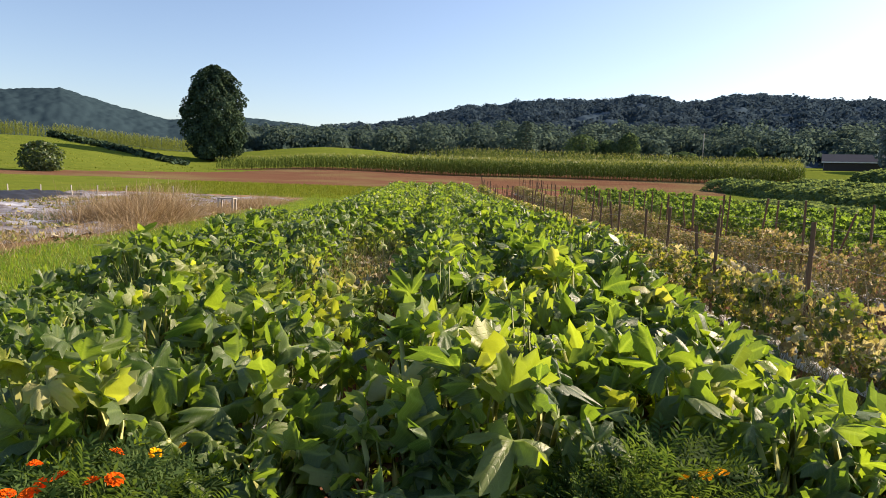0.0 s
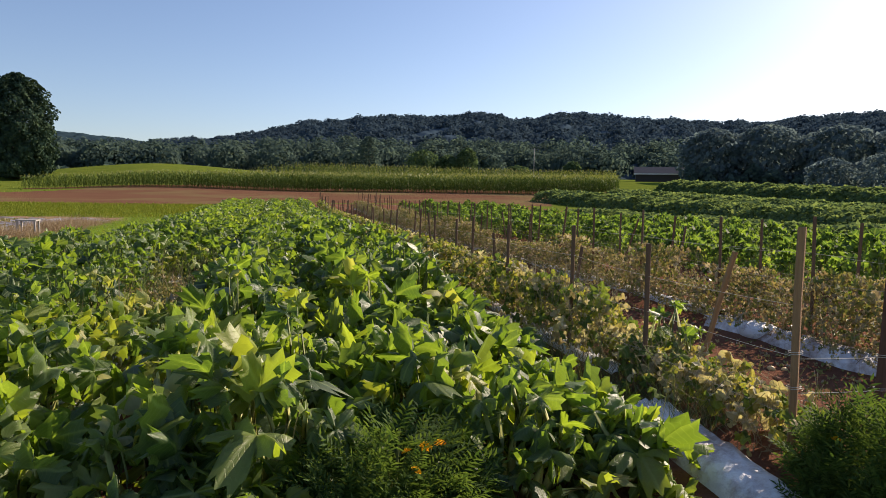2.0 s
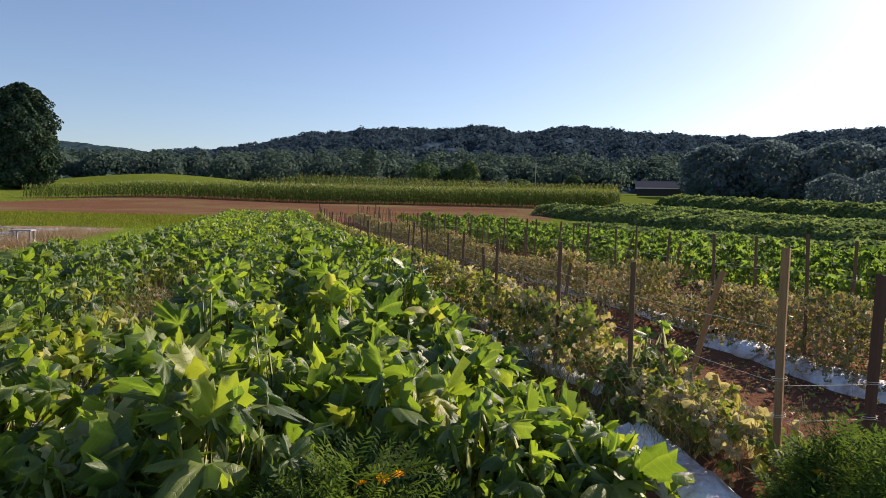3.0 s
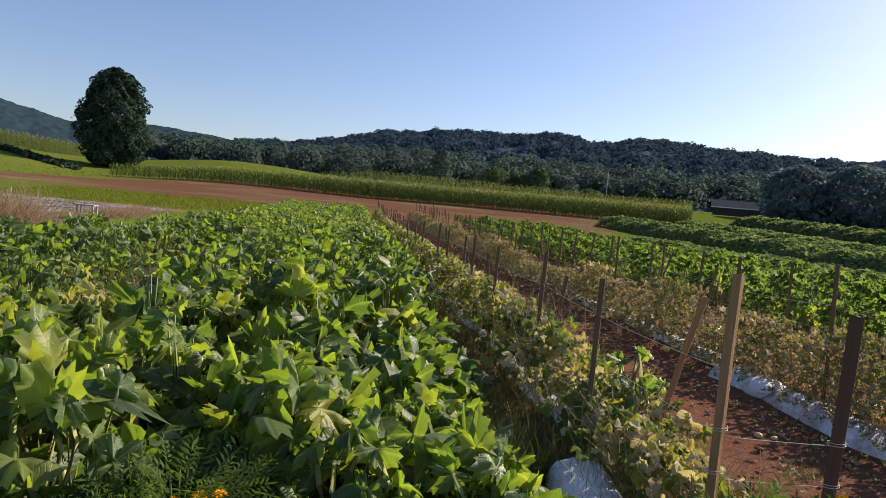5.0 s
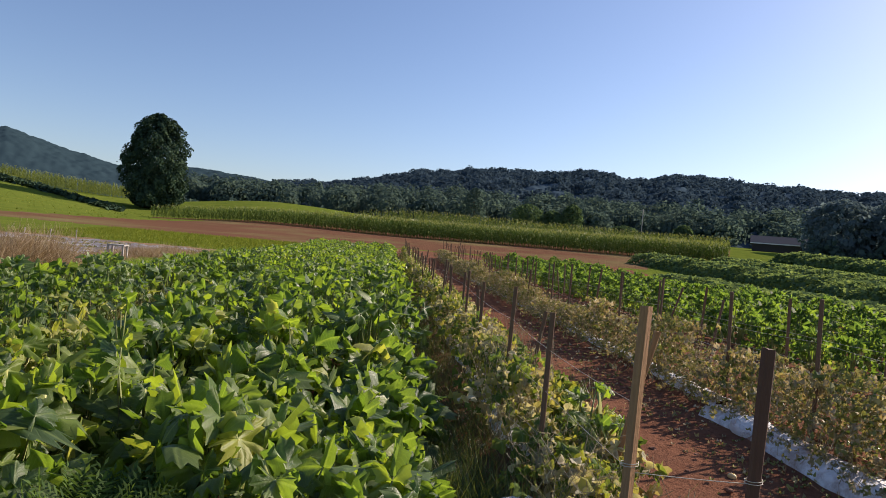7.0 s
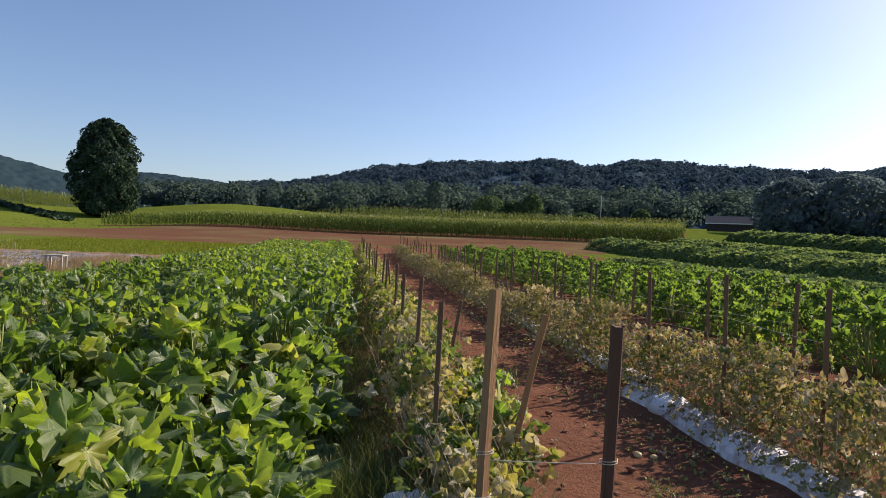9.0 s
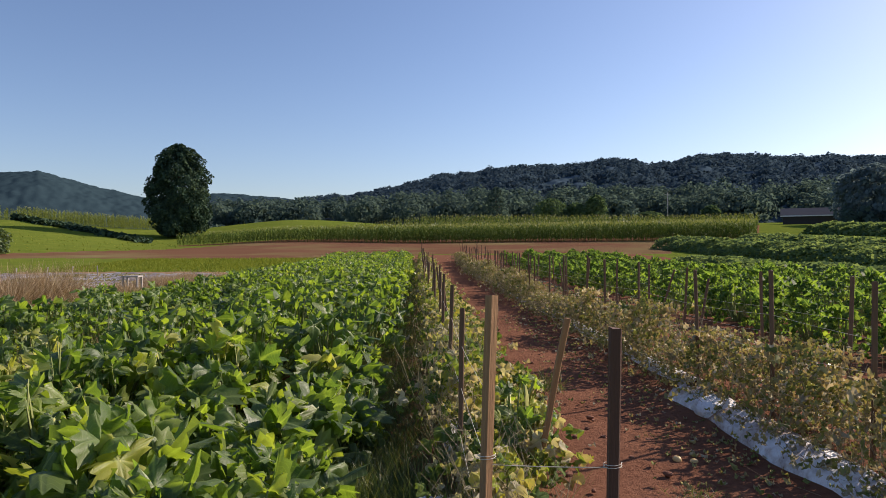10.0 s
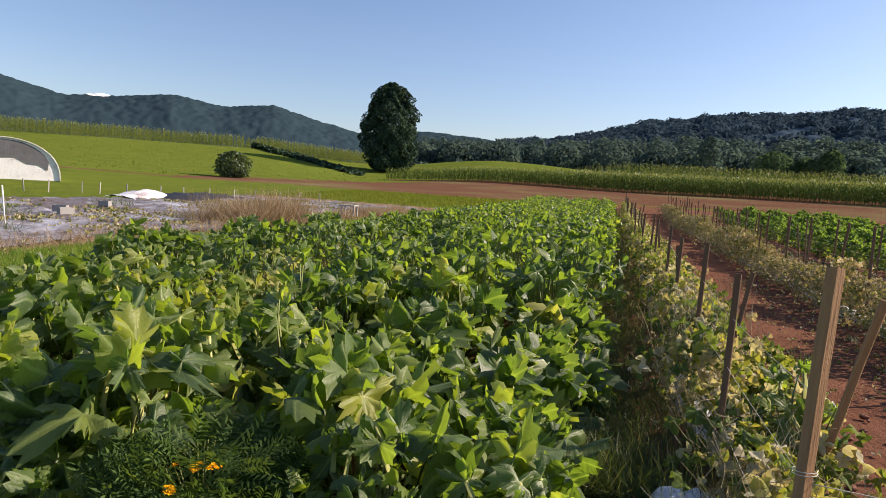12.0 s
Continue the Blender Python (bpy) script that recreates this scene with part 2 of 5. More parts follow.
def ground_material():
    n = Nodes("fields")
    att = n.add("ShaderNodeAttribute")
    att.attribute_name = "region"
    sep = n.add("ShaderNodeSeparateColor")
    n.link(att.outputs["Color"], sep.inputs[0])
    big, mid, fine = n.noise(0.06, 4.0, 0.6), n.noise(0.9, 5.0, 0.65), n.noise(14.0, 6.0, 0.7)
    tiny = n.noise(60.0, 4.0, 0.7)
    meadow = n.mix(n.math("MULTIPLY", n.math("ADD", big, mid), 0.5), (0.125, 0.178, 0.027), (0.235, 0.275, 0.052))
    meadow = n.mix(n.math("MULTIPLY", n.math("SUBTRACT", mid, 0.52, True), 3.0, True), meadow, (0.2, 0.2, 0.06))
    tufts = n.noise(0.45, 6.0, 0.75)
    meadow = n.mix(n.math("MULTIPLY", n.math("SUBTRACT", tufts, 0.5, True), 3.5, True), meadow, (0.11, 0.17, 0.03))
    meadow = n.mix(n.math("MULTIPLY", n.math("SUBTRACT", 0.47, tufts, True), 3.0, True), meadow, (0.3, 0.3, 0.06))
    meadow = n.mix(fine, meadow, n.mix(1.0, meadow, (0.45, 0.5, 0.4), "MULTIPLY"))
    soil = n.mix(mid, (0.135, 0.058, 0.036), (0.29, 0.145, 0.092))
    soil = n.mix(n.math("MULTIPLY", n.math("SUBTRACT", fine, 0.5, True), 3.0, True), soil, (0.1, 0.042, 0.028))
    plough = n.mix(n.noise(0.5, 5.0, 0.7, stretch=(0.25, 1.6, 1)), (0.115, 0.056, 0.033), (0.21, 0.112, 0.07))
    plough = n.mix(n.math("MULTIPLY", n.math("SUBTRACT", big, 0.47, True), 3.0, True), plough, (0.22, 0.21, 0.09))
    straw = n.mix(fine, (0.2, 0.13, 0.07), (0.4, 0.28, 0.17))
    wob = n.math("MULTIPLY", n.math("SUBTRACT", n.math("ADD", mid, n.math("MULTIPLY", fine, 0.4)), 0.7), 0.9)

    def mask(channel):
        return n.math("MULTIPLY", n.math("SUBTRACT", n.math("ADD", sep.outputs[channel], wob), 0.35, True), 4.0, True)

    col = n.mix(mask("Red"), meadow, soil)
    col = n.mix(mask("Green"), col, plough)
    col = n.mix(mask("Blue"), col, straw)
    n.bump(n.math("ADD", n.math("MULTIPLY", mid, 0.8), n.math("ADD", fine, n.math("MULTIPLY", tiny, 0.3))), 0.8, 0.06)
    return n.done(col, 1.0, 0.0, 0.0)


M_GROUND = ground_material()


# ---- mesh helpers ----
def mesh_of(name, verts, faces, mats, smooth=True, uvs=None):
    me = bpy.data.meshes.new(name)
    me.from_pydata([tuple(v) for v in verts], [], [tuple(f) for f in faces])
    for m in mats if isinstance(mats, (list, tuple)) else (mats,):
        me.materials.append(m)
    me.polygons.foreach_set("use_smooth", [smooth] * len(me.polygons))
    if uvs is not None:
        layer = me.uv_layers.new(name="leaf")
        idx = np.zeros(len(me.loops), int)
        me.loops.foreach_get("vertex_index", idx)
        layer.data.foreach_set("uv", np.asarray(uvs, float)[idx].ravel())
    me.update()
    return me


def many(name, template, mats4, mat, smooth=True):
    """One mesh of many placed copies of a template (verts, faces, uvs): faces all of one size."""
    tv, tf, tuv = template
    tv, tf = np.asarray(tv, float), np.asarray(tf, int)
    k, nv, nf = len(mats4), len(tv), len(tf)
    m = np.asarray(mats4, float)
    v = np.einsum("kij,nj->kni", m[:, :3, :3], tv) + m[:, None, :3, 3]
    f = (tf[None] + (np.arange(k) * nv)[:, None, None]).reshape(-1)
    size = tf.shape[1]
    me = bpy.data.meshes.new(name)
    me.vertices.add(k * nv)
    me.vertices.foreach_set("co", v.ravel())
    me.loops.add(len(f))
    me.loops.foreach_set("vertex_index", f)
    me.polygons.add(k * nf)
    me.polygons.foreach_set("loop_start", np.arange(k * nf) * size)
    me.polygons.foreach_set("use_smooth", np.full(k * nf, smooth))
    me.materials.append(mat)
    if tuv is not None:
        layer = me.uv_layers.new(name="leaf")
        layer.data.foreach_set("uv", np.tile(np.asarray(tuv, float), (k, 1))[f].ravel())
    me.update(calc_edges=True)
    me.validate()
    return me


def thing(name, x, y, z, label, category, group="", kind="", turn=0.0):
    ob = new(name)
    ob.matrix_world = pose(x, y, z, 0, 0, turn)
    return tagged(ob, label, category, group, kind)


def part(name, me, parent, m=None, label=""):
    ob = new(name, me)
    ob.parent = parent
    if m is not None:
        ob.matrix_basis = m
    if label:
        ob["label"] = label
    return ob


def rot_stack(yaw, tilt, roll, scale, pos):
    """Arrays of poses: scaled, rolled, tilted away from up, turned, moved."""
    yaw, tilt, roll = np.asarray(yaw), np.asarray(tilt), np.asarray(roll)
    cy, sy, ct, st, cr, sr = np.cos(yaw), np.sin(yaw), np.cos(tilt), np.sin(tilt), np.cos(roll), np.sin(roll)
    o, i = np.zeros_like(cy), np.ones_like(cy)
    rz = np.array([[cy, -sy, o], [sy, cy, o], [o, o, i]]).transpose(2, 0, 1)
    rx = np.array([[i, o, o], [o, ct, -st], [o, st, ct]]).transpose(2, 0, 1)
    r2 = np.array([[cr, o, sr], [o, i, o], [-sr, o, cr]]).transpose(2, 0, 1)
    out = np.tile(np.eye(4), (len(cy), 1, 1))
    out[:, :3, :3] = (rz @ rx @ r2) * np.asarray(scale).reshape(-1, 1, 1)
    out[:, :3, 3] = pos
    return out


def lobed_leaf(lobes, depth, droop, cup, seed, fine=2, narrow=1.0):
    """A palmate, toothed leaf of unit width, stalk at the origin, tip towards +y: verts, triangles, vein coordinates."""
    r = random.Random(seed)
    spread = radians(305)
    per = (4, 6, 10)[fine]
    steps = lobes * per
    verts, uvs, faces = [(0, 0, 0)], [(0, 0)], []
    rings = ((1.0,), (0.5, 1.0), (0.35, 0.7, 1.0))[fine]
    twist, fold = r.uniform(-0.6, 0.6), r.uniform(-0.2, 0.4)
    wave, shift = r.uniform(0.1, 0.22), r.uniform(0, 6)
    size = [r.uniform(0.88, 1.1) for _ in range(lobes + 1)]
    for ring in rings:
        for i in range(steps + 1):
            u = i / steps
            a = -spread / 2 + spread * u
            phase = u * lobes % 1.0
            off = abs(phase - 0.5) * 2
            length = 0.62 * (0.74 + 0.26 * math.cos(a * 0.9)) * (size[int(u * lobes * 0.9999)] if off < 0.9 else 1)
            edge = 1 - depth * off ** 1.5
            if fine:
                # a side lobe on each flank of a main lobe
                edge += 0.07 * math.exp(-((off - 0.5) / 0.13) ** 2)
            if ring == 1:
                edge += (0.08 if i % 2 else -0.08) * (fine > 1) + r.uniform(-0.05, 0.05)
            rad = length * (ring * (1 + (edge - 1) * ring))
            x, y = math.sin(a) * rad * narrow, math.cos(a) * rad
            z = cup * rad - droop * rad * rad - 0.2 * (off - 0.5) * ring + twist * x * y + fold * abs(x)
            z += wave * math.sin(a * 4 + shift) * ring + r.uniform(-0.06, 0.06) * ring
            verts.append((x, y, z))
            uvs.append((off, ring))
    row = steps + 1
    for i in range(steps):
        faces.append((0, 2 + i, 1 + i))
    for k in range(len(rings) - 1):
        for i in range(steps):
            a, b = 1 + k * row + i, 1 + (k + 1) * row + i
            faces += [(a, a + 1, b + 1), (a, b + 1, b)]
    return verts, faces, uvs


def tube(points, radii, sides=6, caps=True):
    """Verts and quads of a tube through the points."""
    verts, faces = [], []
    pts = [Vector(p) for p in points]
    for i, p in enumerate(pts):
        d = (pts[min(i + 1, len(pts) - 1)] - pts[max(i - 1, 0)]).normalized()
        q = d.to_track_quat("Z", "Y")
        for s in range(sides):
            a = 2 * math.pi * s / sides
            verts.append(p + q @ Vector((math.cos(a), math.sin(a), 0)) * radii[min(i, len(radii) - 1)])
    for i in range(len(pts) - 1):
        for s in range(sides):
            t = (s + 1) % sides
            faces.append((i * sides + s, i * sides + t, (i + 1) * sides + t, (i + 1) * sides + s))
    if caps:
        faces.append(tuple(range(sides))[::-1])
        faces.append(tuple((len(pts) - 1) * sides + s for s in range(sides)))
    return verts, faces


def box_mesh(name, sx, sy, sz, mat, bevel=0.004, base=True):
    bm = bmesh.new()
    bmesh.ops.create_cube(bm, size=1, matrix=Matrix.Diagonal((sx, sy, sz, 1)))
    if base:
        bmesh.ops.translate(bm, verts=bm.verts, vec=(0, 0, sz / 2))
    if bevel:
        bmesh.ops.bevel(bm, geom=bm.edges[:], offset=bevel, segments=1, affect="EDGES")
    me = bpy.data.meshes.new(name)
    bm.to_mesh(me)
    bm.free()
    me.materials.append(mat)
    return me


# ---- the lie of the land ----
OX, OY = 3.0, -1.0          # centre of the sheet, where the walk is
LAND_AZ = np.array([-50, -33, -21, -10, 2, 25, 50.0])
LAND_D = np.array([0, 36, 55, 80, 120, 150, 250, 5000.0])
LAND_Z = np.array([
    [0, 0.1, 0.85, 1.9, 4.9, 7.7, 10, 10],
    [0, 0, 0.35, 1.2, 4.0, 7.0, 9, 9],
    [0, 0, 0.55, 1.0, 2.1, 5.2, 7, 7],
    [0, 0, 0.6, 1.1, 3.3, 7.6, 8, 8],
    [0, 0, 0.7, 1.15, 2.8, 6.0, 9, 9],
    [0, 0, 0.5, 1.4, 3.0, 5.2, 9, 9],
    [0, 0, 0.3, 1.2, 3.2, 5.4, 8, 8]])


def land_polar(az, d):
    az, d = np.clip(az, -50, 50), np.asarray(d, float)
    i = np.clip(np.searchsorted(LAND_AZ, az) - 1, 0, len(LAND_AZ) - 2)
    f = (az - LAND_AZ[i]) / (LAND_AZ[i + 1] - LAND_AZ[i])
    f = f * f * (3 - 2 * f)
    j = np.clip(np.searchsorted(LAND_D, d) - 1, 0, len(LAND_D) - 2)
    g = (d - LAND_D[j]) / (LAND_D[j + 1] - LAND_D[j])
    low = LAND_Z[i, j] * (1 - g) + LAND_Z[i, j + 1] * g
    high = LAND_Z[i + 1, j] * (1 - g) + LAND_Z[i + 1, j + 1] * g
    return low * (1 - f) + high * f


def polar(x, y):
    return np.degrees(np.arctan2(np.asarray(x) - OX, np.asarray(y) - OY)), np.hypot(np.asarray(x) - OX, np.asarray(y) - OY)


def land(x, y):
    az, d = polar(x, y)
    # behind the walk the field is level
    return land_polar(az, d) * np.clip(1.3 - np.abs(az) / 120, 0, 1)


def xy_of(az, d):
    return OX + np.sin(np.radians(az)) * d, OY + np.cos(np.radians(az)) * d


def soil_near(az):
    return np.interp(az, [-60, -38, -28, -22.5, -15, -9, 0, 13, 25, 40], [66, 66, 65, 61, 54.5, 56, 60, 64, 62, 54])


def corn_front(az):
    return np.interp(az, [-20.5, -10, 0, 11, 24, 29], [105, 101, 99, 101, 95, 95])


def soil_far(az):
    return np.where(az < -16, np.interp(az, [-60, -38, -35, -30, -24, -16], [66, 68, 74, 78, 85, 100]), corn_front(az) + 2)


def make_ground():
    az = np.concatenate([np.arange(-180, -75, 3), np.arange(-75, 75, 0.4), np.arange(75, 180, 3)])
    d = np.concatenate([[0.0], np.arange(0.4, 44, 0.4), np.geomspace(44, 300, 70), np.geomspace(320, 4500, 14)])
    A, D = np.meshgrid(az, d, indexing="ij")
    X, Y = xy_of(A, D)
    Z = land(X, Y)
    na, nd = A.shape
    idx = np.arange(na * nd).reshape(na, nd)
    nxt = np.roll(idx, -1, 0)
    faces = np.stack([idx[:, :-1], idx[:, 1:], nxt[:, 1:], nxt[:, :-1]], -1).reshape(-1, 4)
    bumps = 0.03 * np.sin(X * 2.3 + 1.7 * np.sin(Y * 1.1)) * np.sin(Y * 2.9 + X) * (D < 44)
    # low beds under the crops
    for cx, w, h in ((3.85, 0.45, 0.12), (6.75, 0.5, 0.12)):
        bumps += h * np.exp(-((X - cx) / w) ** 2 * 1.2) * (Y > 1.0) * (Y < 48)
    Z = Z + bumps
    me = mesh_of("ground", np.stack([X, Y, Z], -1).reshape(-1, 3), faces, M_GROUND)
    garden = ((X > -3.9) & (X < 24) & (Y > 0.2) & (Y < 48 + 10 * (X > 3))).astype(float)
    plough = ((D > soil_near(A)) & (D < soil_far(A)) & (np.abs(A) < 62) & ((A < 22.5) | (D > 80))).astype(float) * (A < 26)
    straw = ((X > -20.5) & (X < -7.5) & (Y > 1) & (Y < 38)).astype(float)
    corn = ((D > corn_front(A) - 1) & (D < np.minimum(168, corn_front(A) + np.interp(A, [-20, -9, -2, 4], [3, 8, 34, 75]))) & (A > -19.8) & (A < 28.8)).astype(float)
    region = np.stack([np.maximum(garden, corn), plough, straw, np.ones_like(plough)], -1).reshape(-1, 4)
    layer = me.color_attributes.new("region", "FLOAT_COLOR", "POINT")
    layer.data.foreach_set("color", region.ravel())
    tagged(new("ground", me), "green meadow, red garden soil and ploughed field", "ground", kind="structure")


make_ground()


def ridge(name, az0, az1, prof_az, prof_el, d_near, d_crest, drop, mat, label, rough=6.0):
    """A wooded hillside whose skyline follows the given angles above eye level."""
    az = np.arange(az0, az1 + 0.01, 0.5)
    t = np.linspace(0, 1.25, 18)
    A, T = np.meshgrid(az, t, indexing="ij")
    D = d_near + (d_crest - d_near) * T
    top = 1.67 + d_crest * np.tan(np.radians(np.interp(A, prof_az, prof_el))) - drop
    foot = land_polar(A, d_near)
    lift = np.where(T <= 1, np.sin(np.clip(T, 0, 1) * math.pi / 2) ** 1.2, 1 - (T - 1) * 1.2)
    Z = foot - 1 + (top - foot) * lift + rough * np.sin(A * 1.9 + T * 6) * np.sin(A * 0.7) * T * (1 - np.clip(T, 0, 1))
    X, Y = xy_of(A, D)
    na, nt = A.shape
    idx = np.arange(na * nt).reshape(na, nt)
    faces = np.stack([idx[:-1, :-1], idx[1:, :-1], idx[1:, 1:], idx[:-1, 1:]], -1).reshape(-1, 4)
    me = mesh_of(name, np.stack([X, Y, Z], -1).reshape(-1, 3), faces, mat)
    tagged(new(name, me), label, "hill", kind="structure")

    def height(a, s):
        i = np.clip((a - az0) / 0.5, 0, na - 1.001)
        j = np.clip(s / 1.25 * 17, 0, 16.999)
        i0, j0 = i.astype(int), j.astype(int)
        u, v = i - i0, j - j0
        return (Z[i0, j0] * (1 - u) * (1 - v) + Z[i0 + 1, j0] * u * (1 - v) + Z[i0, j0 + 1] * (1 - u) * v + Z[i0 + 1, j0 + 1] * u * v)

    return height, d_near, d_crest


NEAR_AZ = [-30, -16, -11, -7.6, -4, -1, 2.4, 9.3, 12.5, 17.3, 21.7, 24.6, 34.4, 41, 46.5, 50, 75]
NEAR_EL = [3.4, 3.9, 4.1, 4.45, 4.85, 5.5, 6.25, 7.0, 6.85, 7.3, 6.7, 7.38, 6.5, 6.3, 6.7, 6.5, 6.2]
FAR_AZ = [-80, -55, -50, -45.6, -41, -37.8, -34.1, -30.0, -26.2, -22.5, -16.4, -11.5, -5]
FAR_EL = [6.6, 6.4, 6.0, 4.95, 5.3, 5.8, 5.2, 5.65, 4.7, 3.95, 4.45, 4.1, 3.4]
near_hill = ridge("hill_near", -21, 75, NEAR_AZ, NEAR_EL, 235, 560, 8.2, M_CANOPY_NEAR_HAZED, "dark wooded hill beyond the corn")
far_hill = ridge("hill_far", -80, -5, FAR_AZ, FAR_EL, 700, 1500, 9, M_CANOPY_FAR_HAZED, "wooded mountain ridge far off, haze painted in as blue-green", 4.0)

QUAD = (((-0.5, -0.5, 0.06), (0.5, -0.5, -0.06), (0.5, 0.5, 0.06), (-0.5, 0.5, -0.06)), ((0, 1, 2, 3),), None)
SPRAY = (((0, -0.5, 0), (0.42, -0.1, 0.1), (0, 0.5, 0.0), (-0.42, -0.1, 0.1)), ((0, 1, 2, 3),), None)


def crowns(xs, ys, zs, widths, heights, per, size, seed):
    """Leaf clumps for many trees: uneven, lobed crowns with gaps."""
    r = np.random.default_rng(seed)
    k = len(xs)
    th = r.uniform(0, 2 * math.pi, (k, per))
    u = r.uniform(-1, 1, (k, per)) ** 1
    rad = (0.62 + 0.38 * r.random((k, per))) * (1 + 0.18 * np.sin(3 * th + r.uniform(0, 6, (k, 1))) * np.sin(4 * u + r.uniform(0, 6, (k, 1))))
    ring = np.sqrt(1 - u * u) * (1 - 0.25 * u * r.uniform(0, 1.6, (k, 1)))
    x = xs[:, None] + widths[:, None] / 2 * ring * rad * np.cos(th)
    y = ys[:, None] + widths[:, None] / 2 * ring * rad * np.sin(th)
    z = zs[:, None] + heights[:, None] * (0.55 + 0.45 * u * rad)
    n = k * per
    return rot_stack(th.ravel() + math.pi / 2 + r.normal(0, 0.5, n), np.arccos(u).ravel() * 0.85 + r.normal(0, 0.35, n), r.normal(0, 0.3, n), r.uniform(0.7, 1.4, n) * np.repeat(size if np.ndim(size) else np.full(k, size), per),
                     np.stack([x.ravel(), y.ravel(), z.ravel()], -1))


def woods(name, hill, count, az0, az1, s0, s1, w, h, per, size, mat, label, seed):
    height, dn, dc = hill
    r = np.random.default_rng(seed)
    a, s = r.uniform(az0, az1, count), s0 + (s1 - s0) * r.random(count) ** 0.8
    d = dn + (dc - dn) * s
    x, y = xy_of(a, d)
    ww = r.uniform(*w, count)
    me = many(name, QUAD, crowns(x, y, height(a, s) - 1.0, ww, r.uniform(*h, count), per, size * ww / np.mean(w), seed + 1), mat)
    tagged(new(name, me), label, "woods", kind="stuff")



def canopy(name, hill, az0, az1, step, rows, lift, cell, bulge, mat, label):
    """Closed woods seen from afar: a sheet of rounded, uneven crowns over the hillside."""
    height, dn, dc = hill
    az = np.arange(az0, az1, step)
    t = np.linspace(0, 1.12, rows)
    A, T = np.meshgrid(az, t, indexing="ij")
    D = dn + (dc - dn) * T
    X, Y = xy_of(A, D)
    Z = height(A, T) + lift
    crown = np.empty(X.size)
    for k, (x, y) in enumerate(zip(X.ravel() / cell, Y.ravel() / cell)):
        near = noise.voronoi((x, y, 0.0))[0]
        crown[k] = 1 - near[0] * 1.1 + 0.5 * noise.noise((x * 0.31, y * 0.31, 1.7))
    Z = Z + bulge * crown.reshape(X.shape)
    na, nt = A.shape
    idx = np.arange(na * nt).reshape(na, nt)
    faces = np.stack([idx[:-1, :-1], idx[1:, :-1], idx[1:, 1:], idx[:-1, 1:]], -1).reshape(-1, 4)
    tagged(new(name, mesh_of(name, np.stack([X, Y, Z], -1).reshape(-1, 3), faces, mat)), label, "woods", kind="stuff")


canopy("woods", near_hill, -20.5, 74, 0.14, 110, 0.5, 5.5, 1.7, M_CANOPY_NEAR_HAZED, "dense dark broadleaf woods covering the hillside")
canopy("far_woods", far_hill, -79.5, -6, 0.12, 70, 1.0, 13.0, 4.0, M_CANOPY_FAR_HAZED, "woods covering the far ridge, tinted with painted haze")
woods("woods_trees", near_hill, 3400, -20, 60, 0.05, 1.0, (6, 10), (4, 7), 56, 1.1, M_HILLWOODS_HAZED, "rounded trees standing out of the hillside woods", 21)
woods("woods_edge", near_hill, 560, -20, 68, 0.0, 0.16, (8, 13), (8, 13), 320, 0.72, M_WOODS_HAZED, "dark trees along the edge of the woods", 31)


# ---- corn ----
def corn_template(seed, tall):
    r = random.Random(seed)
    verts, faces = [], []

    def quad(a, b, c, d):
        n = len(verts)
        verts.extend((a, b, c, d))
        faces.append((n, n + 1, n + 2, n + 3))

    w = 0.02
    quad((-w, 0, 0), (w, 0, 0), (w, 0, tall), (-w, 0, tall))
    for i in range(9):
        z = tall * (0.15 + 0.088 * i)
        a = r.uniform(0, 6.28)
        dx, dy = math.cos(a), math.sin(a)
        px, py = -dy * 0.05, dx * 0.05
        l = r.uniform(0.3, 0.5)
        p1 = (dx * l * 0.5, dy * l * 0.5, z + 0.28)
        quad((-px, -py, z), (px, py, z), (p1[0] + px, p1[1] + py, p1[2]), (p1[0] - px, p1[1] - py, p1[2]))
        p2 = (dx * l, dy * l, z + 0.1)
        quad((p1[0] - px, p1[1] - py, p1[2]), (p1[0] + px, p1[1] + py, p1[2]), (p2[0] + px * 0.2, p2[1] + py * 0.2, p2[2]), (p2[0] - px * 0.2, p2[1] - py * 0.2, p2[2]))
    return verts, faces, None


def tassel_template():
    verts, faces = [], []
    for a in (0.3, 2.4, 4.5):
        dx, dy = math.cos(a) * 0.14, math.sin(a) * 0.14
        n = len(verts)
        verts.extend(((-0.02, 0, 0), (0.02, 0, 0), (dx + 0.015, dy, 0.32), (dx - 0.015, dy, 0.32)))
        faces.append((n, n + 1, n + 2, n + 3))
    return verts, faces, None


def cornfield(name, az, d, tall, label, seed, leaf=M_CORN):
    r = np.random.default_rng(seed)
    x, y = xy_of(az, d)
    s = r.uniform(0.85, 1.12, len(x)) * np.interp(az, [-21, -20, -8, 0], [1, 0.68, 0.85, 1])
    m = rot_stack(r.uniform(0, 6.28, len(x)), r.normal(0, 0.04, len(x)), r.normal(0, 0.04, len(x)), s, np.stack([x, y, land(x, y)], -1))
    ob = tagged(new(name, many(name, corn_template(seed, tall), m, leaf)), label, "corn field", kind="stuff")
    m = m.copy()
    m[:, :3, 3] += m[:, :3, 2] * tall * 0.97
    part("tassels", many("tassels", tassel_template(), m, M_TASSEL), ob, label="straw-yellow tassels")
    return ob


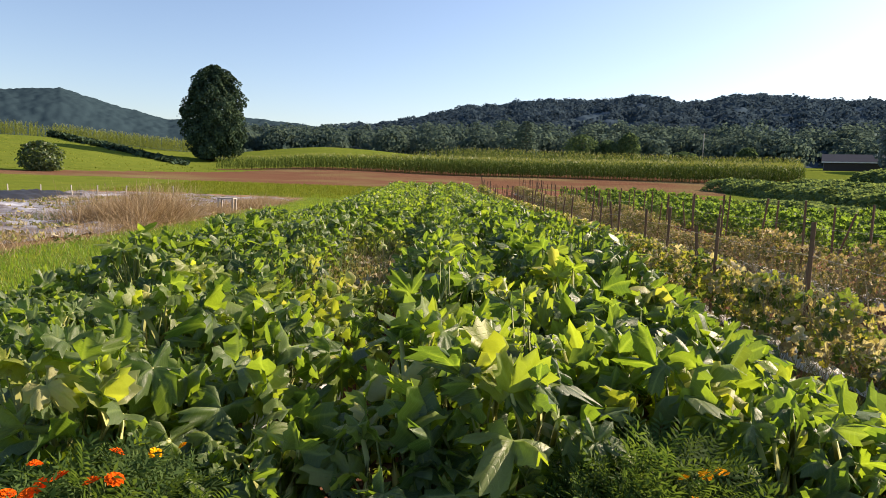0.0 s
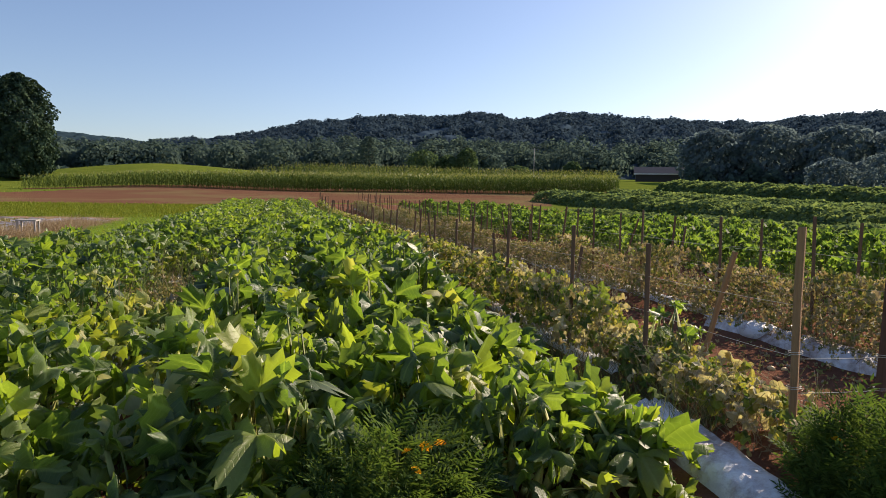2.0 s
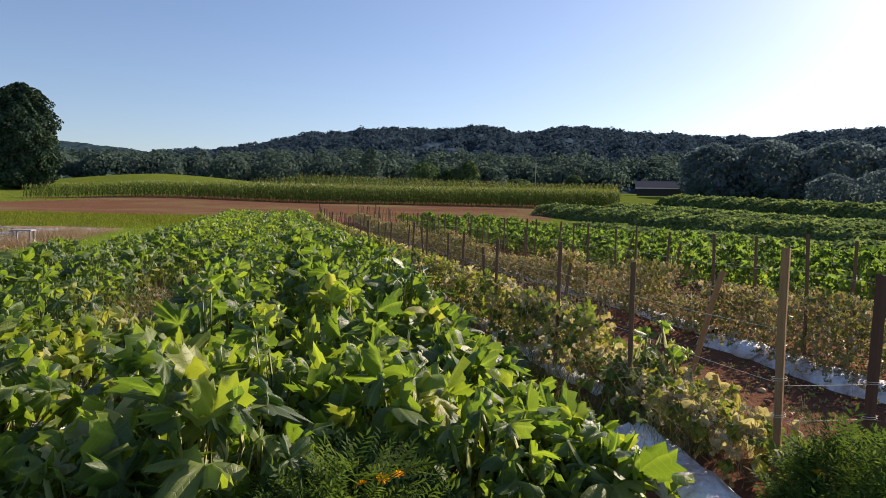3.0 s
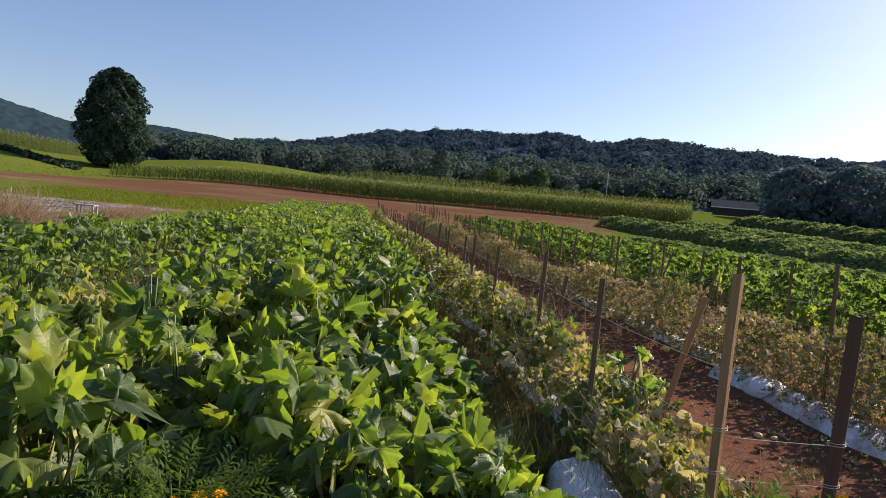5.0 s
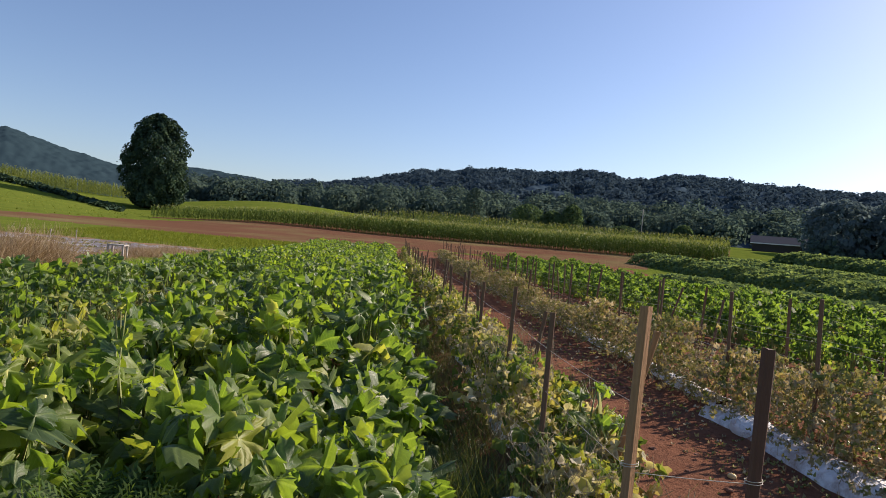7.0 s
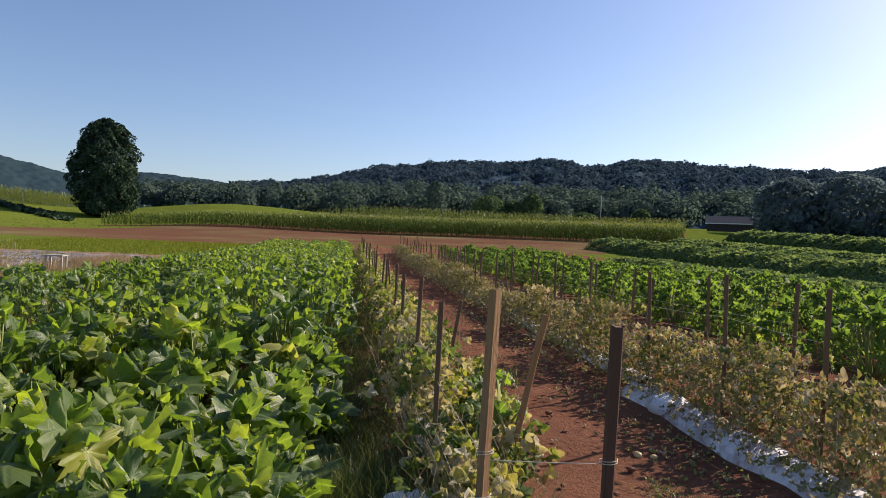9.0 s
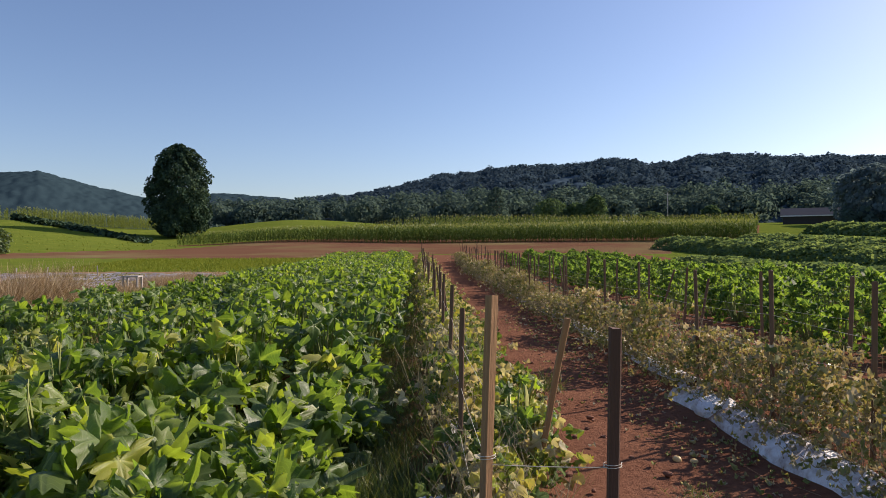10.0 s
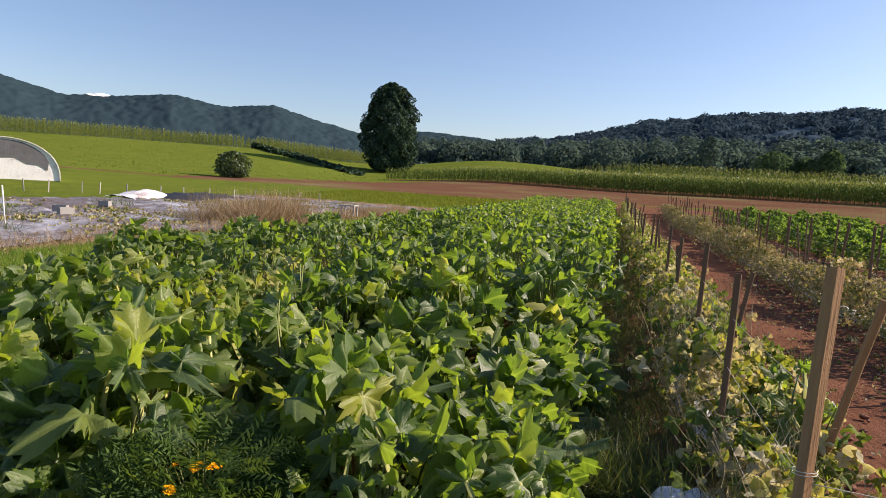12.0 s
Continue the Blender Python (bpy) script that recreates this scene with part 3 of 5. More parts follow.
def corn_rows(az0, az1, front, depths, spacing, seed):
    r = np.random.default_rng(seed)
    A, D = [], []
    for k, e in enumerate(depths):
        step = spacing * (1 + 0.05 * k)
        a = az0
        n = int(radians(az1 - az0) * 95 / step)
        aa = np.linspace(az0, az1, n) + r.normal(0, 0.06, n)
        A.append(aa)
        D.append(front(aa) + e + r.normal(0, 0.12, n))
    return np.concatenate(A), np.concatenate(D)


a, d = corn_rows(-20.0, 28.6, corn_front, np.concatenate([np.arange(0, 6, 0.8), np.arange(6.5, 75, 2.2)]), 0.24, 3)
keep = d < np.minimum(166, corn_front(a) + np.interp(a, [-20, -9, -2, 4], [3, 8, 34, 75]))
cornfield("cornfield", a[keep], d[keep], 2.5, "tall green corn field with yellow tassels beyond the ploughed soil", 5)
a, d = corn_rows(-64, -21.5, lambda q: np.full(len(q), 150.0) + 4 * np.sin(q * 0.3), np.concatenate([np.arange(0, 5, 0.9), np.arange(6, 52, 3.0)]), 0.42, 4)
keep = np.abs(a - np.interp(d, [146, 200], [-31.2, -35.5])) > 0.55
cornfield("upper_cornfield", a[keep], d[keep], 2.5, "corn field along the crest of the grassy hill", 6, M_CORN_SUNLIT)


# ---- trees and bushes ----
def tree(name, x, y, z, width, tall, foot, clumps, size, leaf, label, seed, skew=0.0, tufts=()):
    """Tapered trunk with limbs, and an uneven egg-shaped crown of small leaf sprays."""
    r = np.random.default_rng(seed)
    ob = thing(name, x, y, z, label, "tree" if tall > 5 else "bush")
    g = tall * 0.022
    verts, faces = tube([(0, 0, -0.3), (0.1 * g, 0, tall * 0.3), (0.3 * g, 0.2 * g, tall * 0.62), (0, 0, tall * 0.9)], [g * 1.3, g, g * 0.6, g * 0.15], 8)
    part("trunk", mesh_of("trunk", verts, faces, M_BARK), ob)
    for i in range(9):
        h0, a = tall * (0.15 + 0.07 * i), i * 2.4
        reach = width * 0.36 * math.sin(math.pi * min(0.95, 0.25 + 0.075 * i))
        verts, faces = tube([(0, 0, h0), (math.cos(a) * reach * 0.5, math.sin(a) * reach * 0.5, h0 + tall * 0.07), (math.cos(a) * reach, math.sin(a) * reach, h0 + tall * 0.16)], [g * 0.45, g * 0.3, g * 0.08], 5)
        part("limb", mesh_of("limb", verts, faces, M_BARK), ob)
    n = clumps
    v = r.random(n)
    th = r.uniform(0, 2 * math.pi, n)
    prof = np.interp(v, [0, 0.06, 0.2, 0.45, 0.68, 0.86, 0.95, 1.0], [0.5, 0.78, 0.93, 1.0, 0.9, 0.68, 0.42, 0.08])
    lump = 1 + 0.11 * np.sin(3 * th + 9 * v) + 0.12 * np.sin(6 * th - 21 * v) + 0.09 * np.sin(11 * th + 31 * v) + 0.05 * np.sin(17 * th + 47 * v)
    rad = width / 2 * prof * lump * (1 - 0.5 * r.random(n) ** 2.2)
    px, py = rad * np.cos(th) + skew * v, rad * np.sin(th)
    pz = foot + v * (tall - foot) * (1 + 0.02 * np.sin(5 * th))
    m = rot_stack(th + math.pi / 2 + r.normal(0, 0.6, n), 1.35 - 0.9 * v + r.normal(0, 0.5, n), r.normal(0, 0.4, n), size * r.uniform(0.6, 1.35, n), np.stack([px, py, pz], -1))
    for kx, kz, kr in tufts:
        q = 260
        p = np.stack([kx * width + r.normal(0, kr, q), r.normal(0, kr, q), kz * tall + r.normal(0, kr, q)], -1)
        m = np.concatenate([m, rot_stack(r.uniform(0, 6.28, q), r.normal(0.3, 0.7, q), r.normal(0, 0.6, q), size * r.uniform(0.6, 1.3, q), p)])
    part("crown", many("crown", SPRAY, m, leaf), ob)
    return ob


def at_polar(az, d):
    x, y = xy_of(az, d)
    return float(x), float(y), float(land(x, y))


tree("shade_tree", *at_polar(-19.92, 132), 10.4, 17.5, 0.3, 22000, 0.48, M_TREE, "tall dark-green egg-shaped tree at the field's edge", 51, tufts=((-0.53, 0.5, 0.5), (-0.45, 0.56, 0.7)))
tree("round_bush", *at_polar(-33.0, 74), 3.5, 2.8, 0.05, 3200, 0.24, M_BUSH, "round dark-green bush on the grassy slope", 52)
for az, d, w, h, lab, seed in (
        (7.2, 228, 7.5, 13.5, "pointed green tree at the woods' edge", 53), (12.0, 205, 10, 8.5, "broad light-green tree before the woods", 54),
        (14.2, 206, 7, 7, "light-green tree before the woods", 56), (15.9, 208, 6.5, 9.5, "light-green tree before the woods", 55),
        (20.3, 200, 8, 4, "low yellow-green shrub before the woods", 57), (25.2, 205, 5, 5.5, "green shrub before the woods", 58)):
    x, y, z = at_polar(az, d)
    tree("field_tree", x, y, z, w, h, 0.6, 2200, 0.7, M_WOODS_HAZED if "pointed" in lab else M_FIELDTREE, lab, seed)
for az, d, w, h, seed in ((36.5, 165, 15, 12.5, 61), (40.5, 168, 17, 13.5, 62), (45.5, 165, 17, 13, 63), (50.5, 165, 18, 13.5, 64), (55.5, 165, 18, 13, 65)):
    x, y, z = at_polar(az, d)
    tree("woodland_tree", x, y, z, w, h, 0.3, 5200, 0.9, M_GROVE_HAZED, "large dark tree in the grove", seed)
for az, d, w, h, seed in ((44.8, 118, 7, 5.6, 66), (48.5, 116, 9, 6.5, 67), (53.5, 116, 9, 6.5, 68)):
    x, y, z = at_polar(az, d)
    tree("grove_tree", x, y, z, w, h, 0.1, 2600, 0.5, M_GROVE_HAZED, "rounded tree before the grove, greyed with painted haze", seed)
# low dark brush imitates the shaded bank of the ditch down the slope
k = 2600
f = rng.random(k)
bx, by = xy_of(np.interp(f, [0, 0.25, 1], [-31.5, -30.0, -22.2]) + rng.normal(0, 0.08, k), np.interp(f, [0, 0.25, 1], [158, 146, 122]) + rng.normal(0, 1.8, k))
m = rot_stack(rng.uniform(0, 6.28, k), rng.normal(0, 0.6, k), rng.normal(0, 0.6, k), rng.uniform(0.6, 1.3, k), np.stack([bx, by, land(bx, by) + rng.random(k) ** 1.5 * np.interp(f, [0, 0.25, 1], [1.3, 0.8, 0.35])], -1))
tagged(new("ditch_brush", many("ditch_brush", SPRAY, m, M_TREE)), "low dark brush standing for the shaded ditch bank down the slope", "brush", kind="stuff")
# field-edge scrub in front of the far ridge
k = 5200
q = rng.uniform(-62, -6, k)
dd = rng.uniform(212, 236, k)
bx, by = xy_of(q, dd)
tops = 0.6 + 1.3 * np.clip(np.sin(q * 1.7) + np.sin(q * 4.1 + 1) * 0.7, 0, 2)
m = rot_stack(rng.uniform(0, 6.28, k), rng.normal(0, 0.6, k), rng.normal(0, 0.6, k), rng.uniform(0.7, 1.8, k), np.stack([bx, by, land(bx, by) + rng.random(k) * tops], -1))
k2 = 4200
q2, d2 = rng.uniform(34.5, 60, k2), rng.uniform(153, 163, k2)
bx, by = xy_of(q2, d2)
m2 = rot_stack(rng.uniform(0, 6.28, k2), rng.normal(0, 0.6, k2), rng.normal(0, 0.6, k2), rng.uniform(0.7, 1.6, k2), np.stack([bx, by, land(bx, by) + rng.random(k2) * (2.2 + 1.4 * np.sin(q2 * 1.3) + np.sin(q2 * 3.7))], -1))
tagged(new("field_brush", many("field_brush", SPRAY, m2, M_WOODS_HAZED)), "dark brush along the pasture's far edge", "brush", kind="stuff")
tagged(new("scrub", many("scrub", SPRAY, m, M_WOODS_HAZED)), "dark scrub and low trees behind the hill's crest", "brush", kind="stuff")


# ---- far things: pole, shed, cloud ----
def utility_pole():
    x, y, z = at_polar(21.8, 200)
    ob = thing("utility_pole", x, y, z, "grey wooden utility pole before the woods", "pole")
    v, f = tube([(0, 0, -0.3), (0, 0, 9.6)], [0.16, 0.11], 8)
    part("shaft", mesh_of("shaft", v, f, M_POLE), ob)
    part("crossarm", box_mesh("crossarm", 1.8, 0.12, 0.14, M_POLE), ob, pose(0, 0, 9.0))


def shed():
    x, y, z = at_polar(32.3, 178)
    ob = thing("shed", x, y, z - 0.7, "low farm shed with a grey metal roof among trees", "shed", turn=-30)
    part("wall", box_mesh("wall", 11.5, 6, 2.8, M_SHED, 0), ob)
    roof = mesh_of("roof", [(-6.3, -3.6, 2.6), (6.3, -3.6, 2.6), (6.3, 0, 4.4), (-6.3, 0, 4.4), (-6.3, 3.6, 2.6), (6.3, 3.6, 2.6),
                            (-6.3, -3.6, 2.75), (6.3, -3.6, 2.75), (6.3, 0, 4.58), (-6.3, 0, 4.58), (-6.3, 3.6, 2.75), (6.3, 3.6, 2.75)],
                   [(0, 3, 2, 1), (3, 4, 5, 2), (6, 7, 8, 9), (9, 8, 11, 10), (0, 1, 7, 6), (4, 10, 11, 5), (0, 6, 9, 3), (3, 9, 10, 4), (1, 2, 8, 7), (2, 5, 11, 8)], M_ROOF, False)
    part("roof", roof, ob)
    part("fascia", box_mesh("fascia", 12.6, 0.08, 0.26, M_WHITE, 0), ob, pose(0, -3.65, 2.45), "pale fascia board")


utility_pole()
shed()


def cloud():
    r = np.random.default_rng(77)
    bm = bmesh.new()
    for i in range(16):
        u = r.uniform(-1, 1)
        s = 26 * (1.15 - u * u) * r.uniform(0.7, 1.1)
        bmesh.ops.create_icosphere(bm, subdivisions=2, radius=s, matrix=Matrix.Translation((u * 75, r.normal(0, 12), r.uniform(0, 12))) @ Matrix.Diagonal((1.5, 1, 0.75, 1)))
    me = bpy.data.meshes.new("cloud")
    bm.to_mesh(me)
    bm.free()
    me.materials.append(M_CLOUD)
    me.polygons.foreach_set("use_smooth", [True] * len(me.polygons))
    ob = new("cloud", me)
    x, y = xy_of(-42.6, 2600)
    ob.matrix_world = pose(float(x), float(y), 218, 0, 0, 42)
    tagged(ob, "small white cloud above the far ridge", "cloud", kind="structure")


cloud()


# ---- squash patch ----
def leaf_set(fine, seed):
    return [lobed_leaf(5, (0.5, 0.64, 0.57)[i % 3], (0.15, 0.6, 0.95, 1.3)[i % 4], (-0.1, 0.15, 0.35)[i % 3], seed + i, fine) for i in range(8)]


NEAR_LEAVES, LEAVES, FAR_LEAVES = leaf_set(2, 100), leaf_set(1, 100), leaf_set(0, 100)
LEAF_ME = [mesh_of("leaf", v, f, M_SQUASH, True, uv) for v, f, uv in NEAR_LEAVES]
LEAF_YELLOW = [mesh_of("leaf_yellowed", v, f, M_YELLOW, True, uv) for v, f, uv in NEAR_LEAVES]
PET_V, PET_F = tube([(0, 0, 0), (0.02, 0, 0.35), (0.05, 0, 0.7), (0, 0, 1)], [0.017, 0.014, 0.011, 0.008], 6)
PETIOLE = mesh_of("petiole", PET_V, PET_F, M_STEM)
PETIOLE_PALE = mesh_of("petiole_pale", PET_V, PET_F, M_STEM_PALE)


def aim(a, b, thick=1.0):
    """The pose of a unit stalk from a to b."""
    a, b = Vector(a), Vector(b)
    q = (b - a).to_track_quat("Z", "Y")
    return Matrix.LocRotScale(a, q, Vector((thick, thick, (b - a).length)))


def squash_leaves(r, count, spread, low, high, big):
    """Where the leaves of one plant sit: stalk's foot, leaf's heart, yaw, tilt, roll, size."""
    out = []
    for i in range(count):
        a = i * 2.4 + r.uniform(-0.5, 0.5)
        u = (i + 0.5) / count
        rad = spread * (u ** 0.6) * r.uniform(0.75, 1.15)
        z = high - (high - low) * (u ** 1.3) * r.uniform(0.5, 1.2) + r.uniform(-0.08, 0.08)
        foot = (math.cos(a) * 0.1, math.sin(a) * 0.1, 0.06)
        heart = (math.cos(a) * rad, math.sin(a) * rad, max(0.12, z))
        tilt = -r.uniform(0.0, 1.0) if r.random() < 0.6 else r.uniform(0.1, 1.1)
        out.append((foot, heart, a - math.pi / 2 + r.uniform(-0.9, 0.9), tilt, r.gauss(0, 0.5), big * r.uniform(0.5, 1.3)))
    return out


# leaves lean a little towards the sun
SUNWARD = Matrix.Rotation(0.38, 4, Vector((-math.cos(SUN_AZ), math.sin(SUN_AZ), 0)))


def leaf_pose(heart, yaw, tilt, roll, size):
    return Matrix.Translation(heart) @ SUNWARD @ Matrix.Rotation(yaw, 4, "Z") @ Matrix.Rotation(tilt, 4, "X") @ Matrix.Rotation(roll, 4, "Y") @ Matrix.Scale(size, 4)


def squash_plant(x, y, r, yellow=0.04, count=26, spread=0.58, high=0.82, big=0.36):
    label = "sprawling squash plant with broad lobed green leaves" if yellow < 0.3 else "yellowing squash plant with limp pale leaves"
    ob = thing("squash_plant", x, y, float(land(x, y)), label, "plant", "squash plants in the patch")
    for foot, heart, yaw, tilt, roll, size in squash_leaves(r, count, spread, 0.14, high, big):
        thick = r.random() < 0.42
        part("petiole", PETIOLE_PALE if thick else PETIOLE, ob, aim(foot, heart, r.uniform(1.1, 1.7) if thick else r.uniform(0.4, 0.7)))
        pick = LEAF_YELLOW if r.random() < yellow else LEAF_ME
        part("leaf", pick[r.randrange(8)], ob, leaf_pose(heart, yaw, tilt, roll, size))
    for _ in range(13):
        a, u = r.uniform(0, 6.28), spread * r.uniform(0.5, 1.15)
        part("leaf", LEAF_ME[r.randrange(8)], ob, leaf_pose((math.cos(a) * u, math.sin(a) * u, r.uniform(0.06, 0.42)), a - math.pi / 2 + r.gauss(0, 0.6), r.gauss(-0.5, 0.4), r.gauss(0, 0.4), r.uniform(0.15, 0.28)))
    return ob


def bulk_plant(name, label, group, templates, leaf, stem, r, count, spread, low, high, big, category="plant"):
    """A plant whose leaves are one mesh and whose stalks another, to be copied down the row."""
    ob = tagged(new(name), label, category, group)
    spots = squash_leaves(r, count, spread, low, high, big)
    k = r.randrange(len(templates))
    m = np.array([np.array(leaf_pose(h, yw, t, ro, s)) for _, h, yw, t, ro, s in spots])
    part("foliage", many("foliage", templates[k], m, leaf), ob)["kind"] = "stuff"
    m = np.array([np.array(aim(f, h)) for f, h, *_ in spots])
    v, f = tube([(0, 0, 0), (0.03, 0, 0.55), (0, 0, 1)], [0.014, 0.011, 0.007], 3, caps=False)
    part("stalk", many("stalk", (v, f, None), m, stem), ob)["kind"] = "stuff"
    return ob


SQUASH_ROWS = (-3.45, -2.85, -2.2, -1.4, -0.5, 0.6, 1.6, 2.55)


def build_squash():
    r = random.Random(5)
    models = [bulk_plant("squash_plant", "squash plant with broad lobed green leaves", "squash plants in the patch", LEAVES, M_SQUASH_MANY, M_STEM, r, 48, 0.6, 0.15, 0.85, 0.235) for _ in range(6)]
    far_spots = [np.array([np.array(leaf_pose(h, yw, t, ro, z)) for _, h, yw, t, ro, z in squash_leaves(r, 50, 0.6, 0.15, 0.85, 0.235)]) for _ in range(6)]
    distant = []
    sick = [bulk_plant("squash_plant", "yellowing squash plant with limp pale leaves", "squash plants in the patch", LEAVES, M_YELLOW_MANY, M_STEM, r, 26, 0.6, 0.12, 0.62, 0.22) for _ in range(2)]
    low = [bulk_plant("squash_plant", "low squash plant at the patch's grassy edge", "squash plants in the patch", FAR_LEAVES, M_SQUASH_MANY, M_STEM, r, 44, 0.5, 0.08, 0.38, 0.2) for _ in range(3)]
    used = set()
    for n, cx in enumerate(SQUASH_ROWS):
        y = (4.6, 3.2, 2.4, 1.8, 2.2, 1.85, 2.25, 1.85)[n]
        while y < 46:
            x = cx + r.uniform(-0.2, 0.2) - (min(0.35, 0.04 * (y - 4.5)) if n == 0 else 0)
            poorly = n == 4 and 3.6 < y < 5.6
            gone = n == 4 and 6.0 < y < 9.4
            if gone:
                pass
            elif y < 5.6:
                edge = n in (0, 1) or (n in (2, 7) and y < 4.5)
                squash_plant(x, y, r, 0.8 if poorly else 0.3 if n == 3 and y > 3.8 else 0.0 if edge else 0.07, 28 if poorly else 34 if n < 4 else 27, 0.46 if edge else 0.56, 0.55 if poorly else (0.36 if n < 2 else 0.48) if edge else r.uniform(0.55, 0.85), 0.27 if poorly else 0.27 if n < 4 else 0.36)
            else:
                pool = low if n == 0 else sick if (n in (3, 4) and 4.6 < y < 10 and r.random() < 0.6) else models
                k = r.randrange(len(pool))
                m = pose(x, y, float(land(x, y)), 0, 0, r.uniform(0, 360))
                if y > 18:
                    low_edge = np.diag((1, 1, 0.45 if n == 0 else 0.62 if n == 1 else 1, 1))
                    distant.append(np.array(m) @ low_edge @ far_spots[k % 6])
                elif (id(pool), k) in used:
                    copy_thing(pool[k], m @ Matrix.Scale(r.uniform(0.72, 1.14) * (0.62 if n == 1 else 0.85 if n == 2 else 1), 4))
                else:
                    used.add((id(pool), k))
                    pool[k].matrix_world = m
            y += r.uniform(0.6, 0.78)
    for pool in (models, sick, low):
        for k, ob in enumerate(pool):
            if (id(pool), k) not in used:
                ob.matrix_world = pose(-2.0 + k, 17.6, float(land(-2.0 + k, 17.6)))
    tagged(new("distant_squash", many("distant_squash", FAR_LEAVES[1], np.concatenate(distant), M_SQUASH_MANY)), "dense rows of squash plants reaching the patch's far end", "plants", kind="stuff")

    squash_plant(0.5, 4.1, r, 0.5, 9, 0.22, 1.08, 0.26)
    squash_plant(0.95, 2.9, r, 0.2, 8, 0.25, 0.98, 0.26)
    squash_plant(0.22, 1.75, r, 0.1, 20, 0.4, 0.5, 0.28)
    squash_plant(-0.35, 1.65, r, 0.15, 18, 0.38, 0.42, 0.26)
    squash_plant(0.8, 1.6, r, 0.05, 18, 0.38, 0.42, 0.28)
    squash_plant(-1.3, 1.85, r, 0.1, 18, 0.4, 0.55, 0.26)
    squash_plant(2.15, 1.7, r, 0.0, 20, 0.4, 0.62, 0.27)
    squash_plant(2.75, 1.75, r, 0.0, 20, 0.32, 0.4, 0.26)
    squash_plant(4.22, 3.5, r, 0.45, 16, 0.3, 0.72, 0.17)


build_squash()

# ---- bright broad-leaved crop ----
r3 = random.Random(9)
okra = [bulk_plant("broadleaf_plant", "upright crop plant with broad sunlit yellow-green leaves", "broadleaf crop rows", FAR_LEAVES, M_OKRA, M_STEM, r3, 46, 0.64, 0.06, 1.06, 0.31) for _ in range(6)]
first = set()
for cx in (10.15, 11.6, 13.3, 15.0, 16.6):
    y = 3.2
    while y < 47:
        k = r3.randrange(6)
        m = pose(cx + r3.uniform(-0.25, 0.25), y, float(land(cx, y)), 0, 0, r3.uniform(0, 360)) @ Matrix.Scale(r3.uniform(0.75, 0.9) if cx < 11 else r3.uniform(0.88, 1.05), 4)
        if k in first:
            copy_thing(okra[k], m)
        else:
            first.add(k)
            okra[k].matrix_world = m
        y += r3.uniform(0.75, 1.0)


# ---- low dark crop strips ----
def crop_strip(name, x0, x1, y0, y1, tall, count, size, label, seed):
    r = np.random.default_rng(seed)
    x, y = r.uniform(x0, x1, count), r.uniform(y0, y1, count)
    u = (x - (x0 + x1) / 2) / ((x1 - x0) / 2)
    hump = tall * (1 - np.abs(u) ** 4) * (1 + 0.12 * np.sin(y * 0.7 + x) + 0.1 * np.sin(y * 2.1 + seed))
    z = land(x, y) + hump * (1 - 0.55 * r.random(count) ** 2)
    m = rot_stack(r.uniform(0, 6.28, count), r.normal(0, 0.6, count), r.normal(0, 0.5, count), size * r.uniform(0.6, 1.4, count), np.stack([x, y, z], -1))
    tagged(new(name, many(name, SPRAY, m, M_HEDGE)), label, "crop row", kind="stuff")


crop_strip("leafy_crop_row", 29, 34.5, 14, 68, 1.15, 24000, 0.3, "dense dark-green leafy crop row", 71)
crop_strip("leafy_crop_row", 42, 48, 20, 76, 1.0, 20000, 0.42, "dense dark-green leafy crop row", 72)
crop_strip("leafy_crop_row", 19.5, 23, 8, 40, 0.7, 12000, 0.26, "low green leafy crop row", 73)
crop_strip("leafy_crop_row", 68, 76, 44, 104, 1.5, 16000, 0.6, "tall green leafy crop row before the grove", 74)


# ---- plastic mulch strips ----
def mulch(x, half, y0, y1, seed, slope=0.0):
    """A crinkled white film over a low bed, its edges in the soil."""
    ys = np.arange(y0, y1, 0.12)
    us = np.linspace(-1, 1, 13)
    U, Y = np.meshgrid(us, ys, indexing="ij")
    wave = 0.05 * np.sin(Y * 3.1 + seed) + 0.03 * np.sin(Y * 7.7)
    X = x + slope * (Y - y0) + U * half * (1 + wave)
    Z = 0.03 + 0.13 * (1 - np.abs(U) ** 3) + 0.012 * np.sin(Y * 19 + U * 5) * np.sin(U * 9 + Y * 4) + 0.008 * np.sin(Y * 41 + U * 17)
    Z = np.where(np.abs(U) > 0.98, -0.06, Z) + land(X, Y)
    n, k = U.shape
    idx = np.arange(n * k).reshape(n, k)
    faces = np.stack([idx[:-1, :-1], idx[1:, :-1], idx[1:, 1:], idx[:-1, 1:]], -1).reshape(-1, 4)
    tagged(new("mulch_film", mesh_of("mulch_film", np.stack([X, Y, Z], -1).reshape(-1, 3), faces, M_MULCH)), "crinkled white plastic mulch film over a bed", "plastic film")


mulch(3.34, 0.22, 1.05, 2.75, 1.0, 0.13)
mulch(3.8, 0.18, 3.5, 48, 1.5)
mulch(-0.5, 0.26, 2.3, 9.5, 4.0)
mulch(6.47, 0.28, 2.2, 5.7, 2.0)
mulch(6.66, 0.2, 5.9, 48, 3.0)


